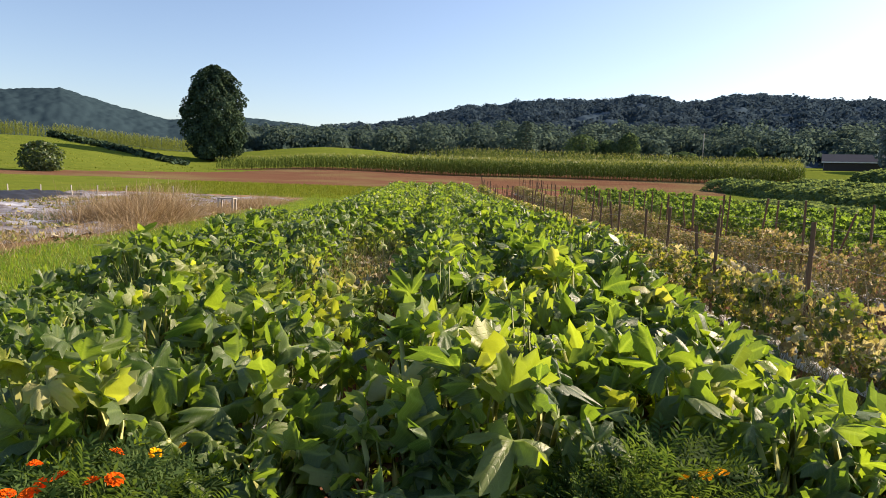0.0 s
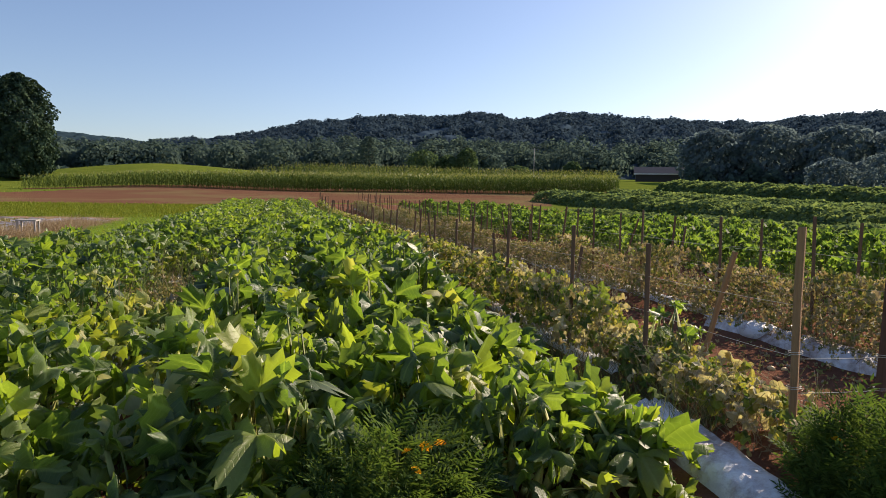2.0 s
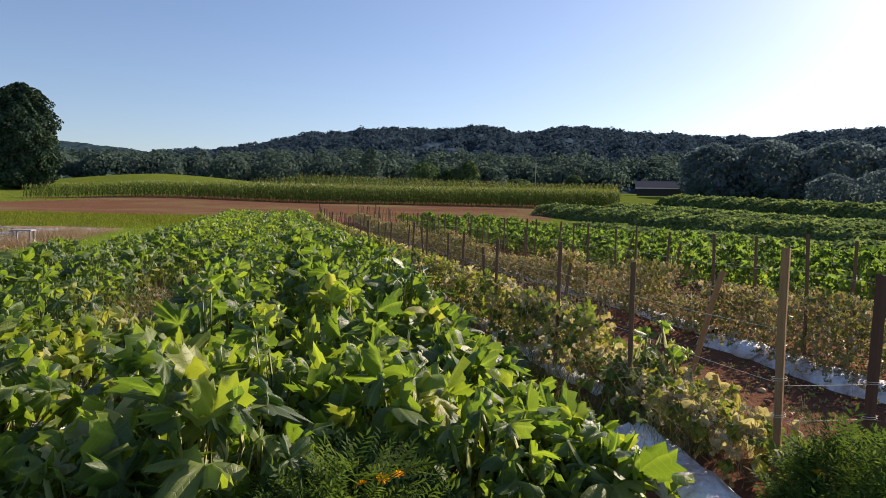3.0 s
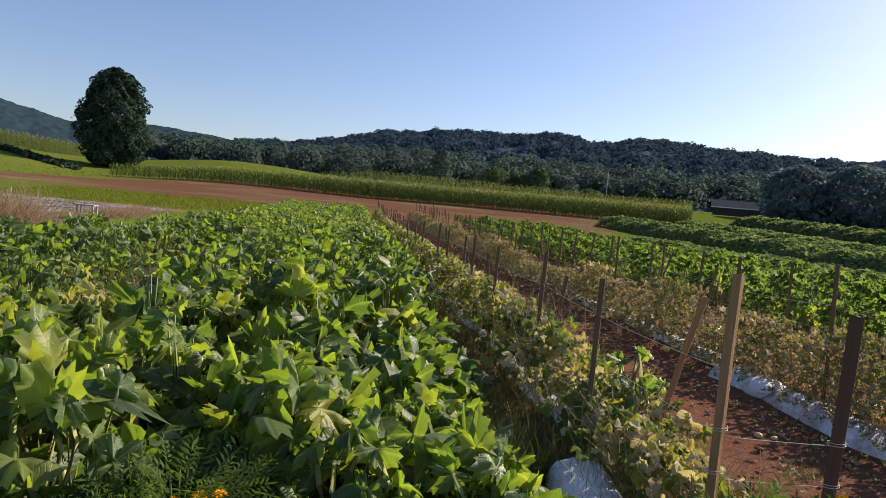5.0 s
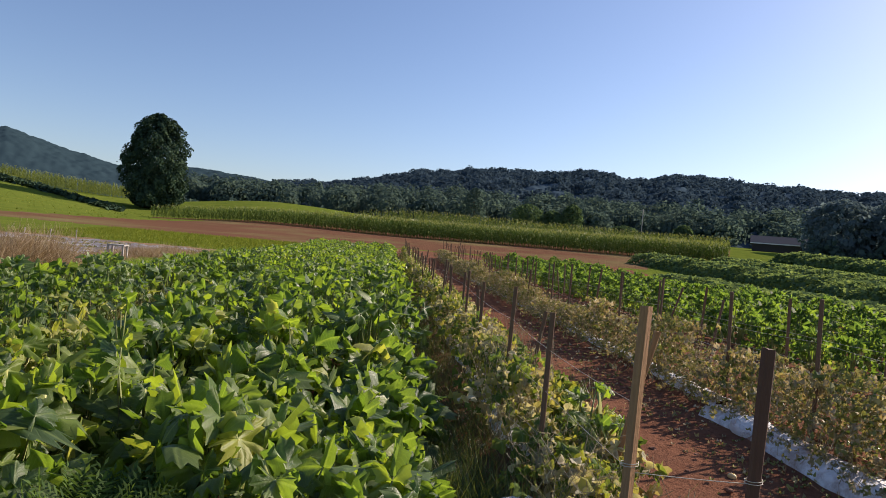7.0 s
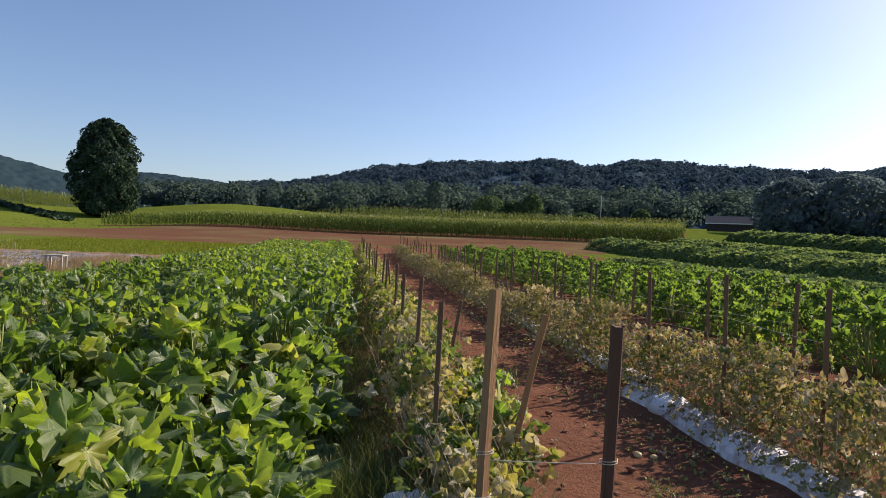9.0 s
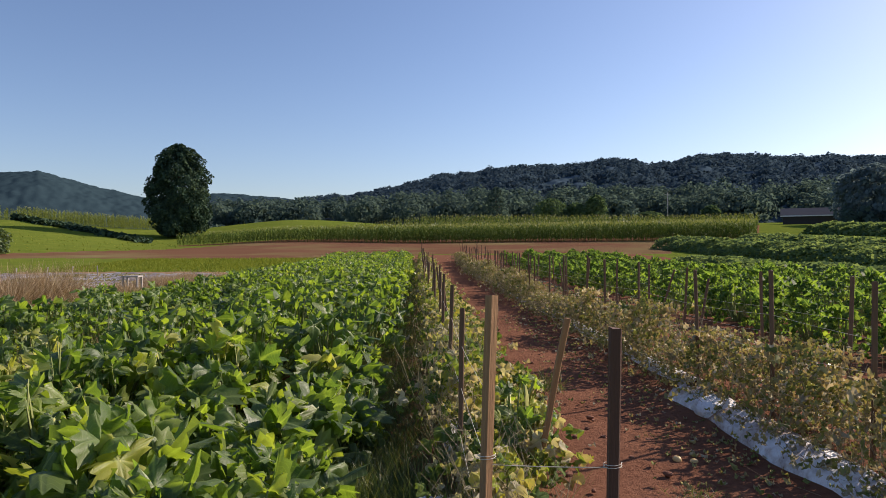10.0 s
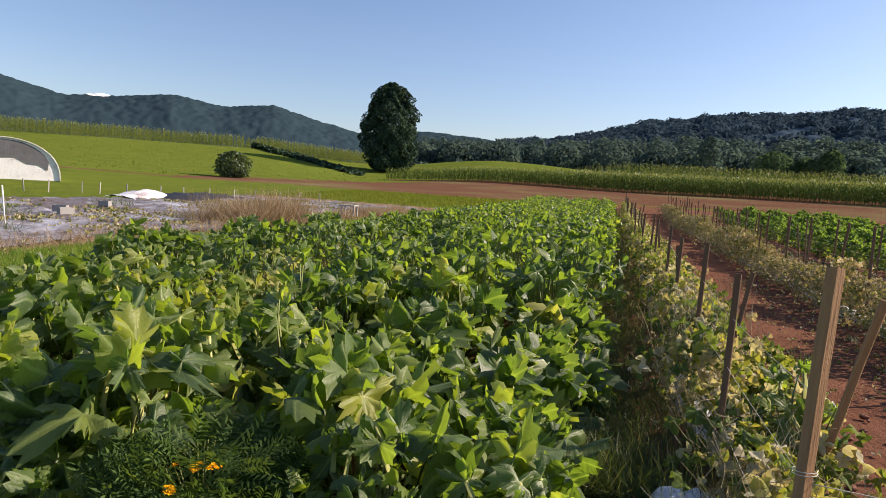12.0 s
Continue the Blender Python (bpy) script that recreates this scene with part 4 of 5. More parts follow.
# ---- stakes and twine ----
def stake_mesh(name, w, d, h, mat, seed):
    r = random.Random(seed)
    bm = bmesh.new()
    rings = []
    for i in range(5):
        z = -0.25 + (h + 0.25) * i / 4
        k = 0.9 + 0.1 * i / 4
        ox, oy = r.uniform(-0.004, 0.004), r.uniform(-0.004, 0.004)
        c = w * 0.16
        ring = [(w / 2 - c, -d / 2), (w / 2, -d / 2 + c), (w / 2, d / 2 - c), (w / 2 - c, d / 2), (-w / 2 + c, d / 2), (-w / 2, d / 2 - c), (-w / 2, -d / 2 + c), (-w / 2 + c, -d / 2)]
        rings.append([bm.verts.new((x * k + ox, y * k + oy, z + (r.uniform(-0.006, 0.006) if i == 4 else 0))) for x, y in ring])
    for a, b in zip(rings, rings[1:]):
        for i in range(8):
            bm.faces.new((a[i], a[(i + 1) % 8], b[(i + 1) % 8], b[i]))
    bm.faces.new(rings[-1])
    bm.faces.new(rings[0][::-1])
    me = bpy.data.meshes.new(name)
    bm.to_mesh(me)
    bm.free()
    me.materials.append(mat)
    return me


STAKE_OBJECTS = []
STAKES = [stake_mesh("wooden_stake", 0.036, 0.03, 1.4, M_STAKE, 300 + i) for i in range(4)]


def stake(x, y, h=1.4, lean_x=0.0, lean_y=0.0, me=None, label="weathered wooden stake standing in the vine row", turn=0.0):
    ob = new("wooden_stake", me or STAKES[rnd.randrange(4)])
    s = h / 1.4
    ob.matrix_world = pose(x, y, float(land(x, y)), lean_x, lean_y) @ Matrix.Rotation(radians(turn), 4, "Z") @ Matrix.Diagonal((1, 1, s, 1))
    tagged(ob, label, "stake", "stakes along the vine rows")
    STAKE_OBJECTS.append(ob)
    tip = ob.matrix_world
    return lambda z: tip @ Vector((0, 0, z / s))


def twine(points, radius=0.0014, label="pale twine strung between stakes"):
    pts = []
    for a, b in zip(points, points[1:]):
        a, b = Vector(a), Vector(b)
        sag = 0.007 * (b - a).length
        for i in range(5):
            t = i / 5
            pts.append(a.lerp(b, t) - Vector((0, 0, sag * 4 * t * (1 - t))))
    pts.append(Vector(points[-1]))
    v, f = tube(pts, [radius], 4)
    tagged(new("twine", mesh_of("twine", v, f, M_STRING)), label, "twine", "twine along the rows")


post_a = stake(3.735, 1.555, 1.5, -3.6, 2.5, stake_mesh("wooden_stake", 0.062, 0.042, 1.4, M_POST, 1), "pale brown squared wooden post at the row's end", 38)
post_b = stake(4.31, 1.535, 1.36, 0.8, 0.9, stake_mesh("wooden_stake", 0.05, 0.05, 1.4, M_DARKPOST, 2), "dark reddish-brown squared post at the row's end")
stake(4.29, 3.245, 1.26, 9.9, 8.7, stake_mesh("wooden_stake", 0.045, 0.032, 1.4, M_POST, 3), "weathered wooden stake leaning over")


def stake_row(cx, first, y1, step, jitter, seed, low, high):
    """The row's first stakes stand where they are given, the others at an even step with small errors."""
    r = random.Random(seed)
    tops = [stake(x, y, h, rx, ry, turn=r.uniform(-30, 30)) for x, y, h, rx, ry in first]
    y = first[-1][1] + step
    while y < y1:
        x = cx + r.uniform(-jitter, jitter)
        tops.append(stake(x, y, r.uniform(low, high), r.gauss(0, 2.5), r.gauss(0, 2.5), turn=r.uniform(-30, 30)))
        if r.random() < 0.4:
            stake(x + r.uniform(-0.1, 0.45), y + r.uniform(0.3, 0.9), r.uniform(low - 0.15, high - 0.1), r.gauss(0, 7), r.gauss(0, 7), turn=r.uniform(-30, 30))
        y += step * r.uniform(0.93, 1.07)
    return tops


row_a = stake_row(3.8, [(3.735, 3.11, 1.29, -2.5, 1.6), (3.72, 4.46, 1.37, -3.4, 2.4), (3.74, 6.4, 1.28, -1.5, 1.5), (3.78, 8.1, 1.33, 1.0, 0.8)], 48, 1.25, 0.12, 81, 1.22, 1.4)
stake(4.1, 5.3, 1.1, -4.0, 10.0, turn=12)
stake(3.92, 7.2, 1.15, 3.0, -6.0, turn=25)
row_c = stake_row(6.72, [(6.75, 3.22, 1.45, 0.5, 0.3), (6.73, 4.49, 1.48, -3.0, 1.0), (6.76, 6.12, 1.42, 1.0, -2.0), (6.72, 8.05, 1.46, -0.5, 0.5), (6.74, 9.75, 1.46, 0.8, -1.0)], 48, 1.6, 0.06, 82, 1.36, 1.5)
row_d = stake_row(7.75, [(7.65, 4.8, 1.4, -2.0, 3.5), (7.75, 6.5, 1.38, 1.0, -2.0)], 48, 2.1, 0.15, 83, 1.3, 1.45)
for z in (0.54, 0.74):
    twine([post_a(z), post_b(z)], 0.002)
    for p, ob in ((post_a, STAKE_OBJECTS[0]), (post_b, STAKE_OBJECTS[1])):
        c0 = p(z)
        v, f = tube([c0 + Vector((math.cos(q) * 0.042, math.sin(q) * 0.036, 0.012 * q / 6.3)) for q in np.linspace(0, 12.6, 17)], [0.0017], 4)
        part("twine_tie", mesh_of("twine_tie", v, f, M_STRING), ob, ob.matrix_world.inverted(), "pale twine wound round the post")
for z in (0.4, 0.75, 1.05):
    twine([post_a(z)] + [p(z + rnd.uniform(-0.04, 0.04)) for p in row_a])
    twine([p(z + rnd.uniform(-0.04, 0.04)) for p in row_c])
    twine([p(z - 0.1 + rnd.uniform(-0.04, 0.04)) for p in row_d])

# ---- cucumber vines ----
VINE_LEAF = [lobed_leaf(5, 0.25, 0.4 + 0.2 * i, 0.2, 400 + i, fine=True) for i in range(4)]
VINE_ME = [mesh_of("leaf", v, f, M_CUKE, True, uv) for v, f, uv in VINE_LEAF]
SMALL_LEAF = [lobed_leaf(3, 0.3, 0.8, 0.3, 420 + i, fine=False, narrow=0.6) for i in range(3)]


def vine_stems(r, length, wide, tall, count, rad=0.004):
    verts, faces = [], []
    for _ in range(count):
        x, y = r.uniform(-wide, wide) * 0.5, r.uniform(-length / 2, length / 2)
        pts = [(x, y, 0.02)]
        for i in range(1, 6):
            x += r.uniform(-0.1, 0.1)
            y += r.uniform(-0.13, 0.13)
            pts.append((x, y, tall * i / 5 * r.uniform(0.75, 1.05)))
        v, f = tube(pts, [rad, rad * 0.6], 4, caps=False)
        faces += [tuple(i + len(verts) for i in q) for q in f]
        verts += v
    return verts, faces


def vine_spots(r, n, length, wide, tall, size):
    out = []
    for _ in range(n):
        z = tall * r.random() ** 0.8
        w = wide * (1 - 0.6 * z / tall)
        out.append(leaf_pose((r.gauss(0, 0.55) * w, r.uniform(-length / 2, length / 2), z + 0.06), r.uniform(0, 6.28), r.gauss(0.0, 0.8), r.gauss(0, 0.6), size * r.choice((r.uniform(0.45, 0.8), r.uniform(0.7, 1.35)))))
    return out


def build_vines():
    r = random.Random(33)
    label, group = "cucumber vine with yellowing and dried leaves on twine", "cucumber vines along the stakes"
    y = 1.9
    while y < 6.2:
        ob = thing("cucumber_vine", (3.84 if y < 3.2 else 3.8) + r.uniform(-0.05, 0.08), y, 0.1, label, "plant", group)
        v, f = vine_stems(r, 0.9, 0.5, 0.45 if y < 3.5 else 0.85, 64, 0.0026)
        part("vine", mesh_of("vine", v, f, M_STEM_DRY), ob)["kind"] = "stuff"
        for m in vine_spots(r, *((115, 0.85, 0.38, 0.28) if y < 3.5 else (175, 0.85, 0.42, 0.62)), 0.118):
            part("leaf", VINE_ME[r.randrange(4)], ob, m)
        y += 0.75
    y = 3.3
    while y < 6.3:
        ob = thing("cucumber_vine", 4.4 + r.uniform(-0.08, 0.08), y, 0.02, "low yellow-green cucumber vine sprawling towards the path", "plant", group)
        v, f = vine_stems(r, 0.8, 0.6, 0.25, 7)
        part("vine", mesh_of("vine", v, f, M_STEM_DRY), ob)["kind"] = "stuff"
        for m in vine_spots(r, 95, 0.8, 0.4, 0.3, 0.125):
            part("leaf", VINE_ME[r.randrange(4)], ob, m)
        y += 0.75
    models = []
    for i in range(3):
        ob = tagged(new("cucumber_vine"), "low yellow-green cucumber vine sprawling towards the path", "plant", group)
        v, f = vine_stems(r, 0.8, 0.6, 0.25, 7)
        part("vine", mesh_of("vine", v, f, M_STEM_DRY), ob)["kind"] = "stuff"
        m = np.array([np.array(q) for q in vine_spots(r, 90, 0.85, 0.42, 0.3, 0.125)])
        part("foliage", many("foliage", VINE_LEAF[i % 4], m, M_CUKE_MANY), ob)
        models.append(ob)
    for i in range(48):
        m = pose(4.36 + r.uniform(-0.1, 0.1), 6.6 + 0.85 * i, 0.02 + float(land(4.4, 6.6 + 0.85 * i)), 0, 0, r.choice((0, 180)) + r.uniform(-6, 6))
        if i < 3:
            models[i].matrix_world = m
        else:
            copy_thing(models[r.randrange(3)], m)
    models = []
    for i in range(5):
        ob = tagged(new("cucumber_vine"), label, "plant", group)
        v, f = vine_stems(r, 0.9, 0.5, 0.8, 8)
        part("vine", mesh_of("vine", v, f, M_STEM_DRY), ob)["kind"] = "stuff"
        m = np.array([np.array(q) for q in vine_spots(r, 150, 0.95, 0.42, 0.62, 0.115)])
        part("foliage", many("foliage", VINE_LEAF[i % 4], m, M_CUKE_MANY), ob)
        models.append(ob)
    for i in range(52):
        m = pose(3.8 + r.uniform(-0.08, 0.08), 6.6 + 0.78 * i, 0.1 + float(land(3.8, 6.6 + 0.78 * i)), 0, 0, r.choice((0, 180)) + r.uniform(-6, 6))
        if i < 5:
            models[i].matrix_world = m
        else:
            copy_thing(models[r.randrange(5)], m)
    label, group = "withered tomato vine, mostly brown and dry", "withered vines along the stakes"
    models = []
    for i in range(6):
        ob = tagged(new("tomato_vine"), label, "plant", group)
        v, f = vine_stems(r, 1.0, 1.2, 0.58, 44, 0.003)
        part("vine", mesh_of("vine", v, f, M_STEM_DRY), ob)["kind"] = "stuff"
        m = np.array([np.array(q) for q in vine_spots(r, 520, 1.0, 0.6, 0.55, 0.092)])
        part("foliage", many("foliage", SMALL_LEAF[i % 3], m, M_DRY), ob)
        models.append(ob)
    for i in range(57):
        y = 2.7 + 0.79 * i
        m = pose((6.82 if y < 6 else 6.68) + r.uniform(-0.1, 0.1), y, 0.1 + float(land(6.8, y)), 0, 0, r.choice((0, 180)) + r.uniform(-8, 8))
        m = m @ Matrix.Diagonal((r.uniform(0.75, 1.2), 1, r.uniform(0.5, 1.25), 1))
        if i < 6:
            models[i].matrix_world = m
        else:
            copy_thing(models[r.randrange(6)], m)


build_vines()


# ---- grass ----
BLADE = (((-0.5, 0, 0), (0.5, 0, 0), (0.1, 0.25, 1.0), (-0.1, 0.25, 1.0)), ((0, 1, 2, 3),), None)


def blades(name, x, y, tall, wide, lean, mat, label, seed):
    r = np.random.default_rng(seed)
    k = len(x)
    m = rot_stack(r.uniform(0, 6.28, k), r.normal(0, lean, k), r.normal(0, lean, k), np.ones(k), np.stack([x, y, land(x, y) - 0.01], -1))
    m[:, :3, 0] *= wide
    m[:, :3, 2] *= (tall * r.uniform(0.5, 1.3, k))[:, None]
    m[:, :3, 1] *= (tall * r.uniform(0.2, 1.2, k))[:, None]
    tagged(new(name, many(name, BLADE, m, mat)), label, "grass", kind="stuff")


k = 42000
gy = 2 + 40 * rng.random(k) ** 1.5
blades("lawn_grass", rng.uniform(-7.6, -4.2, k), gy, 0.09 * np.ones(k), 0.012, 0.35, M_GRASS, "short mown green grass strip", 91)
k = 72000
blades("weed_grass", rng.uniform(2.8, 3.6, k) + rng.normal(0, 0.07, k), 2.75 + 40 * rng.random(k) ** 1.8, rng.uniform(0.08, 0.32, k), 0.005, 1.1, M_WEED, "tall green weed grass between the rows", 92)
k = 9000
blades("row_weeds", rng.normal(3.82, 0.2, k), 2.2 + 36 * rng.random(k) ** 1.9, rng.uniform(0.15, 0.5, k), 0.005, 0.5, M_WEED, "green weed grass growing through the cucumber vines", 101)
k = 1500
blades("row_straw", rng.normal(3.85, 0.22, k), 1.9 + 36 * rng.random(k) ** 1.6, rng.uniform(0.12, 0.6, k), 0.005, 0.7, M_STRAW, "dry straw-coloured stalks among the cucumber vines", 102)
k = 1600
blades("vine_straw", rng.normal(6.74, 0.25, k), 2.6 + 36 * rng.random(k) ** 1.7, rng.uniform(0.15, 0.6, k), 0.004, 0.7, M_STRAW, "dry stalks among the withered tomato vines", 105)
k = 1500
blades("patch_weeds", rng.normal(-0.95, 0.55, k), rng.uniform(4.8, 14, k), rng.uniform(0.45, 0.9, k), 0.008, 0.4, M_WEED, "thin tall weeds standing among the squash plants", 106)
k = 900
blades("patch_straw", rng.normal(-0.7, 0.5, k), rng.uniform(4.6, 11, k), rng.uniform(0.3, 0.75, k), 0.007, 0.5, M_STRAW, "dry stalks standing among the squash plants", 107)
k = 800
c = rng.integers(0, 3, k)
blades("weed_tuft", np.array([4.95, 5.6, 5.4])[c] + rng.normal(0, 0.1, k), np.array([6.3, 4.1, 2.95])[c] + rng.normal(0, 0.13, k), np.array([0.26, 0.06, 0.06])[c], 0.006, 0.8, M_WEED, "tufts of green grass on the red path", 93)
k = 26000
c = rng.integers(0, 30, k)
tx = np.concatenate([rng.normal(-8.7, 0.6, 16), rng.uniform(-9.2, -7.5, 14)])
ty = np.concatenate([rng.normal(18.9, 1.3, 16), rng.uniform(14, 34, 14)])
high = np.concatenate([rng.uniform(0.6, 1.15, 16), rng.uniform(0.2, 0.5, 14)])
blades("dead_grass", tx[c] + rng.normal(0, 0.35, k), ty[c] + rng.normal(0, 0.45, k), high[c], 0.014, 0.95, M_STRAW, "tall dead straw-coloured grass clumps", 94)
k = 3600
pa, pd = rng.uniform(-58, -14, k), 60 + 92 * rng.random(k) ** 0.8
keep = pd > soil_far(pa) + 1
px, py = xy_of(pa[keep], pd[keep])
blades("pasture_grass", px, py, rng.uniform(0.06, 0.2, len(px)), 0.2, 0.5, M_PASTURE, "rough yellow-green pasture grass on the slope", 89)
k = 26000
px, py = rng.uniform(-20, 2, k), rng.uniform(38, 54, k)
blades("field_grass", px, py, rng.uniform(0.05, 0.2, k), 0.05, 0.5, M_PASTURE, "rough yellow-green grass between garden and ploughed field", 88)
k = 15000
blades("dead_fringe", rng.normal(-7.95, 0.4, k), rng.uniform(4, 36, k), rng.uniform(0.05, 0.36, k), 0.012, 0.8, M_STRAW, "straw-coloured dead grass along the sheeting", 95)


# ---- sheeted plot, tunnel and fence ----
def sheeting(name, x0, x1, y0, y1, mat, lift, label, seed, step=0.22, heap=0.0):
    xs, ys = np.arange(x0, x1, step), np.arange(y0, y1, step)
    X, Y = np.meshgrid(xs, ys, indexing="ij")
    X0 = X.copy()
    X = X + 0.25 * np.sin(Y * 0.9 + seed) * np.linspace(0.2, 1, len(xs))[:, None]
    rim = np.minimum(np.linspace(0, 1, len(xs)), np.linspace(1, 0, len(xs)))[:, None] * (x1 - x0)
    Z = np.clip(rim / 0.6, 0, 1) * lift + 0.05 * np.sin(X * 1.7 + 2 * np.sin(Y * 0.8 + seed)) * np.sin(Y * 1.3) + 0.05 * np.sin(X * 4.1 + Y * 2.3) * np.sin(Y * 3.7 - X) + 0.045 * np.sin(X * 9 + Y * 5 + 2 * np.sin(Y * 2)) * np.sin(Y * 7 - X * 3)
    Z += heap * np.exp(-((X0 - (x0 + x1) / 2) / (x1 - x0) * 2.6) ** 2 - ((Y - (y0 + y1) / 2) / (y1 - y0) * 2.6) ** 2)
    Z = np.maximum(Z, 0.012) + land(X0, Y) + 0.02
    n, k = X.shape
    idx = np.arange(n * k).reshape(n, k)
    faces = np.stack([idx[:-1, :-1], idx[1:, :-1], idx[1:, 1:], idx[:-1, 1:]], -1).reshape(-1, 4)
    tagged(new(name, mesh_of(name, np.stack([X, Y, Z], -1).reshape(-1, 3), faces, mat)), label, "plastic sheet")


sheeting("ground_sheet", -20, -7.8, 5, 36, M_TARP, 0.05, "wrinkled grey-white plastic sheeting over bare ground", 1.0)
sheeting("black_sheet", -21, -17.4, 26, 33, M_BLACK, 0.06, "black plastic sheet heaped over rubble", 2.0, 0.25, 0.25)
sheeting("white_sheet", -20.5, -18.6, 24.5, 28, M_MULCH, 0.1, "loose white plastic sheet beside the black heap", 4.0, 0.25, 0.4)
k = 2600
c = rng.integers(0, 14, k)
tx, ty = rng.uniform(-17.5, -9, 14), rng.uniform(9, 30, 14)
blades("sheet_weeds", tx[c] + rng.normal(0, 0.35, k), ty[c] + rng.normal(0, 0.35, k), 0.15 + 0.3 * rng.random(14)[c], 0.02, 0.7, M_WEED, "green weeds growing through the sheeting", 96)


def block(x, y, turn):
    bm = bmesh.new()
    bmesh.ops.create_cube(bm, size=1, matrix=Matrix.Diagonal((0.4, 0.2, 0.2, 1)))
    top = [f for f in bm.faces if f.normal.z > 0.9]
    bmesh.ops.inset_region(bm, faces=top, thickness=0.03)
    bmesh.ops.translate(bm, verts=top[0].verts, vec=(0, 0, -0.16))
    me = bpy.data.meshes.new("concrete_block")
    bm.to_mesh(me)
    bm.free()
    me.materials.append(M_BLOCK)
    ob = new("concrete_block", me)
    ob.matrix_world = pose(x, y, float(land(x, y)) + 0.22, 0, 0, turn)
    tagged(ob, "grey concrete block lying on the plastic sheeting", "block", "concrete blocks on the sheeting")


for x, y, a in ((-13.2, 15.0, 20), (-12.4, 14.4, 70), (-14.8, 18.5, 5), (-9.4, 17.6, 40)):
    block(x, y, a)


def tunnel():
    x, y = xy_of(-49.2, 46)
    z = float(land(x, y))
    ob = thing("poly_tunnel", float(x), float(y), z, "white plastic poly tunnel with torn dark film", "greenhouse", turn=49)
    length, rad, high = 12.0, 2.9, 2.45
    th = np.linspace(0, math.pi, 21)
    ys = np.linspace(0, length, 25)
    T, Y = np.meshgrid(th, ys, indexing="ij")
    w = 1 + 0.02 * np.sin(Y * 2.6)
    X, Z = rad * np.cos(T) * w, high * np.sin(T) ** 0.8 * w
    n, k = X.shape
    idx = np.arange(n * k).reshape(n, k)
    faces = np.stack([idx[:-1, :-1], idx[1:, :-1], idx[1:, 1:], idx[:-1, 1:]], -1).reshape(-1, 4)
    me = mesh_of("cover", np.stack([X, Y, Z], -1).reshape(-1, 3), faces, [M_TUNNEL, M_TORN])
    cx = X[:-1, :-1].ravel()
    ti, yi = np.divmod(np.arange(len(faces)), k - 1)
    torn = (ti > 6) & (ti < 14 + 1.5 * np.sin(yi * 0.55)) & (yi > 1 + np.abs(ti - 9) * 0.3)
    me.polygons.foreach_set("material_index", torn.astype(int))
    part("cover", me, ob)
    end = [(rad * math.cos(t), 0.12, high * math.sin(t) ** 0.8) for t in th]
    part("end_wall", mesh_of("end_wall", end, [tuple(range(len(end)))], M_TUNNEL), ob)
    # film torn away above a sagging edge: a dark panel paints the unlit inside
    tear = [(0.86 * rad * math.cos(t), 0.09, 0.2 + 0.88 * high * math.sin(t) ** 0.8) for t in np.linspace(0.35, 2.9, 14)]
    tear += [(-2.0, 0.09, 1.3), (-1.0, 0.09, 1.45), (-0.2, 0.09, 1.25), (0.6, 0.09, 1.3), (1.2, 0.09, 0.95), (1.8, 0.09, 0.9), (2.25, 0.09, 0.6)]
    part("dark_inside_panel", mesh_of("dark_inside_panel", tear, [tuple(range(len(tear)))], M_TORN), ob, label="dark panel for the unlit inside behind torn film")
    for i in range(7):
        pts = [(rad * 1.01 * math.cos(t), i * 2.0, high * 1.01 * math.sin(t) ** 0.8) for t in th]
        v, f = tube(pts, [0.02], 5)
        part("hoop", mesh_of("hoop", v, f, M_WHITE), ob)


tunnel()
STICK = box_mesh("fence_stake", 0.055, 0.035, 0.66, M_POLE, 0.006)
for i in range(15):
    x, y = (float(q) for q in xy_of(-52 + 1.9 * i + rnd.uniform(-0.4, 0.4), 37 + 0.15 * i))
    ob = new("fence_stake", STICK)
    ob.matrix_world = pose(x, y, float(land(x, y)) - 0.05, rnd.gauss(0, 3), rnd.gauss(0, 3), rnd.uniform(0, 90))
    tagged(ob, "short white stake standing in the grass", "stake", "white stakes beside the sheeted plot")


def white_box():
    ob = thing("white_crate", -7.95, 24.8, float(land(-7.95, 24.8)), "white open box frame standing in dead grass", "box")
    for x in (-0.28, 0.28):
        for y in (-0.2, 0.2):
            part("leg", box_mesh("leg", 0.06, 0.06, 0.5, M_POLE), ob, pose(x, y, 0))
    part("top", box_mesh("top", 0.66, 0.5, 0.05, M_POLE), ob, pose(0, 0, 0.5))


white_box()


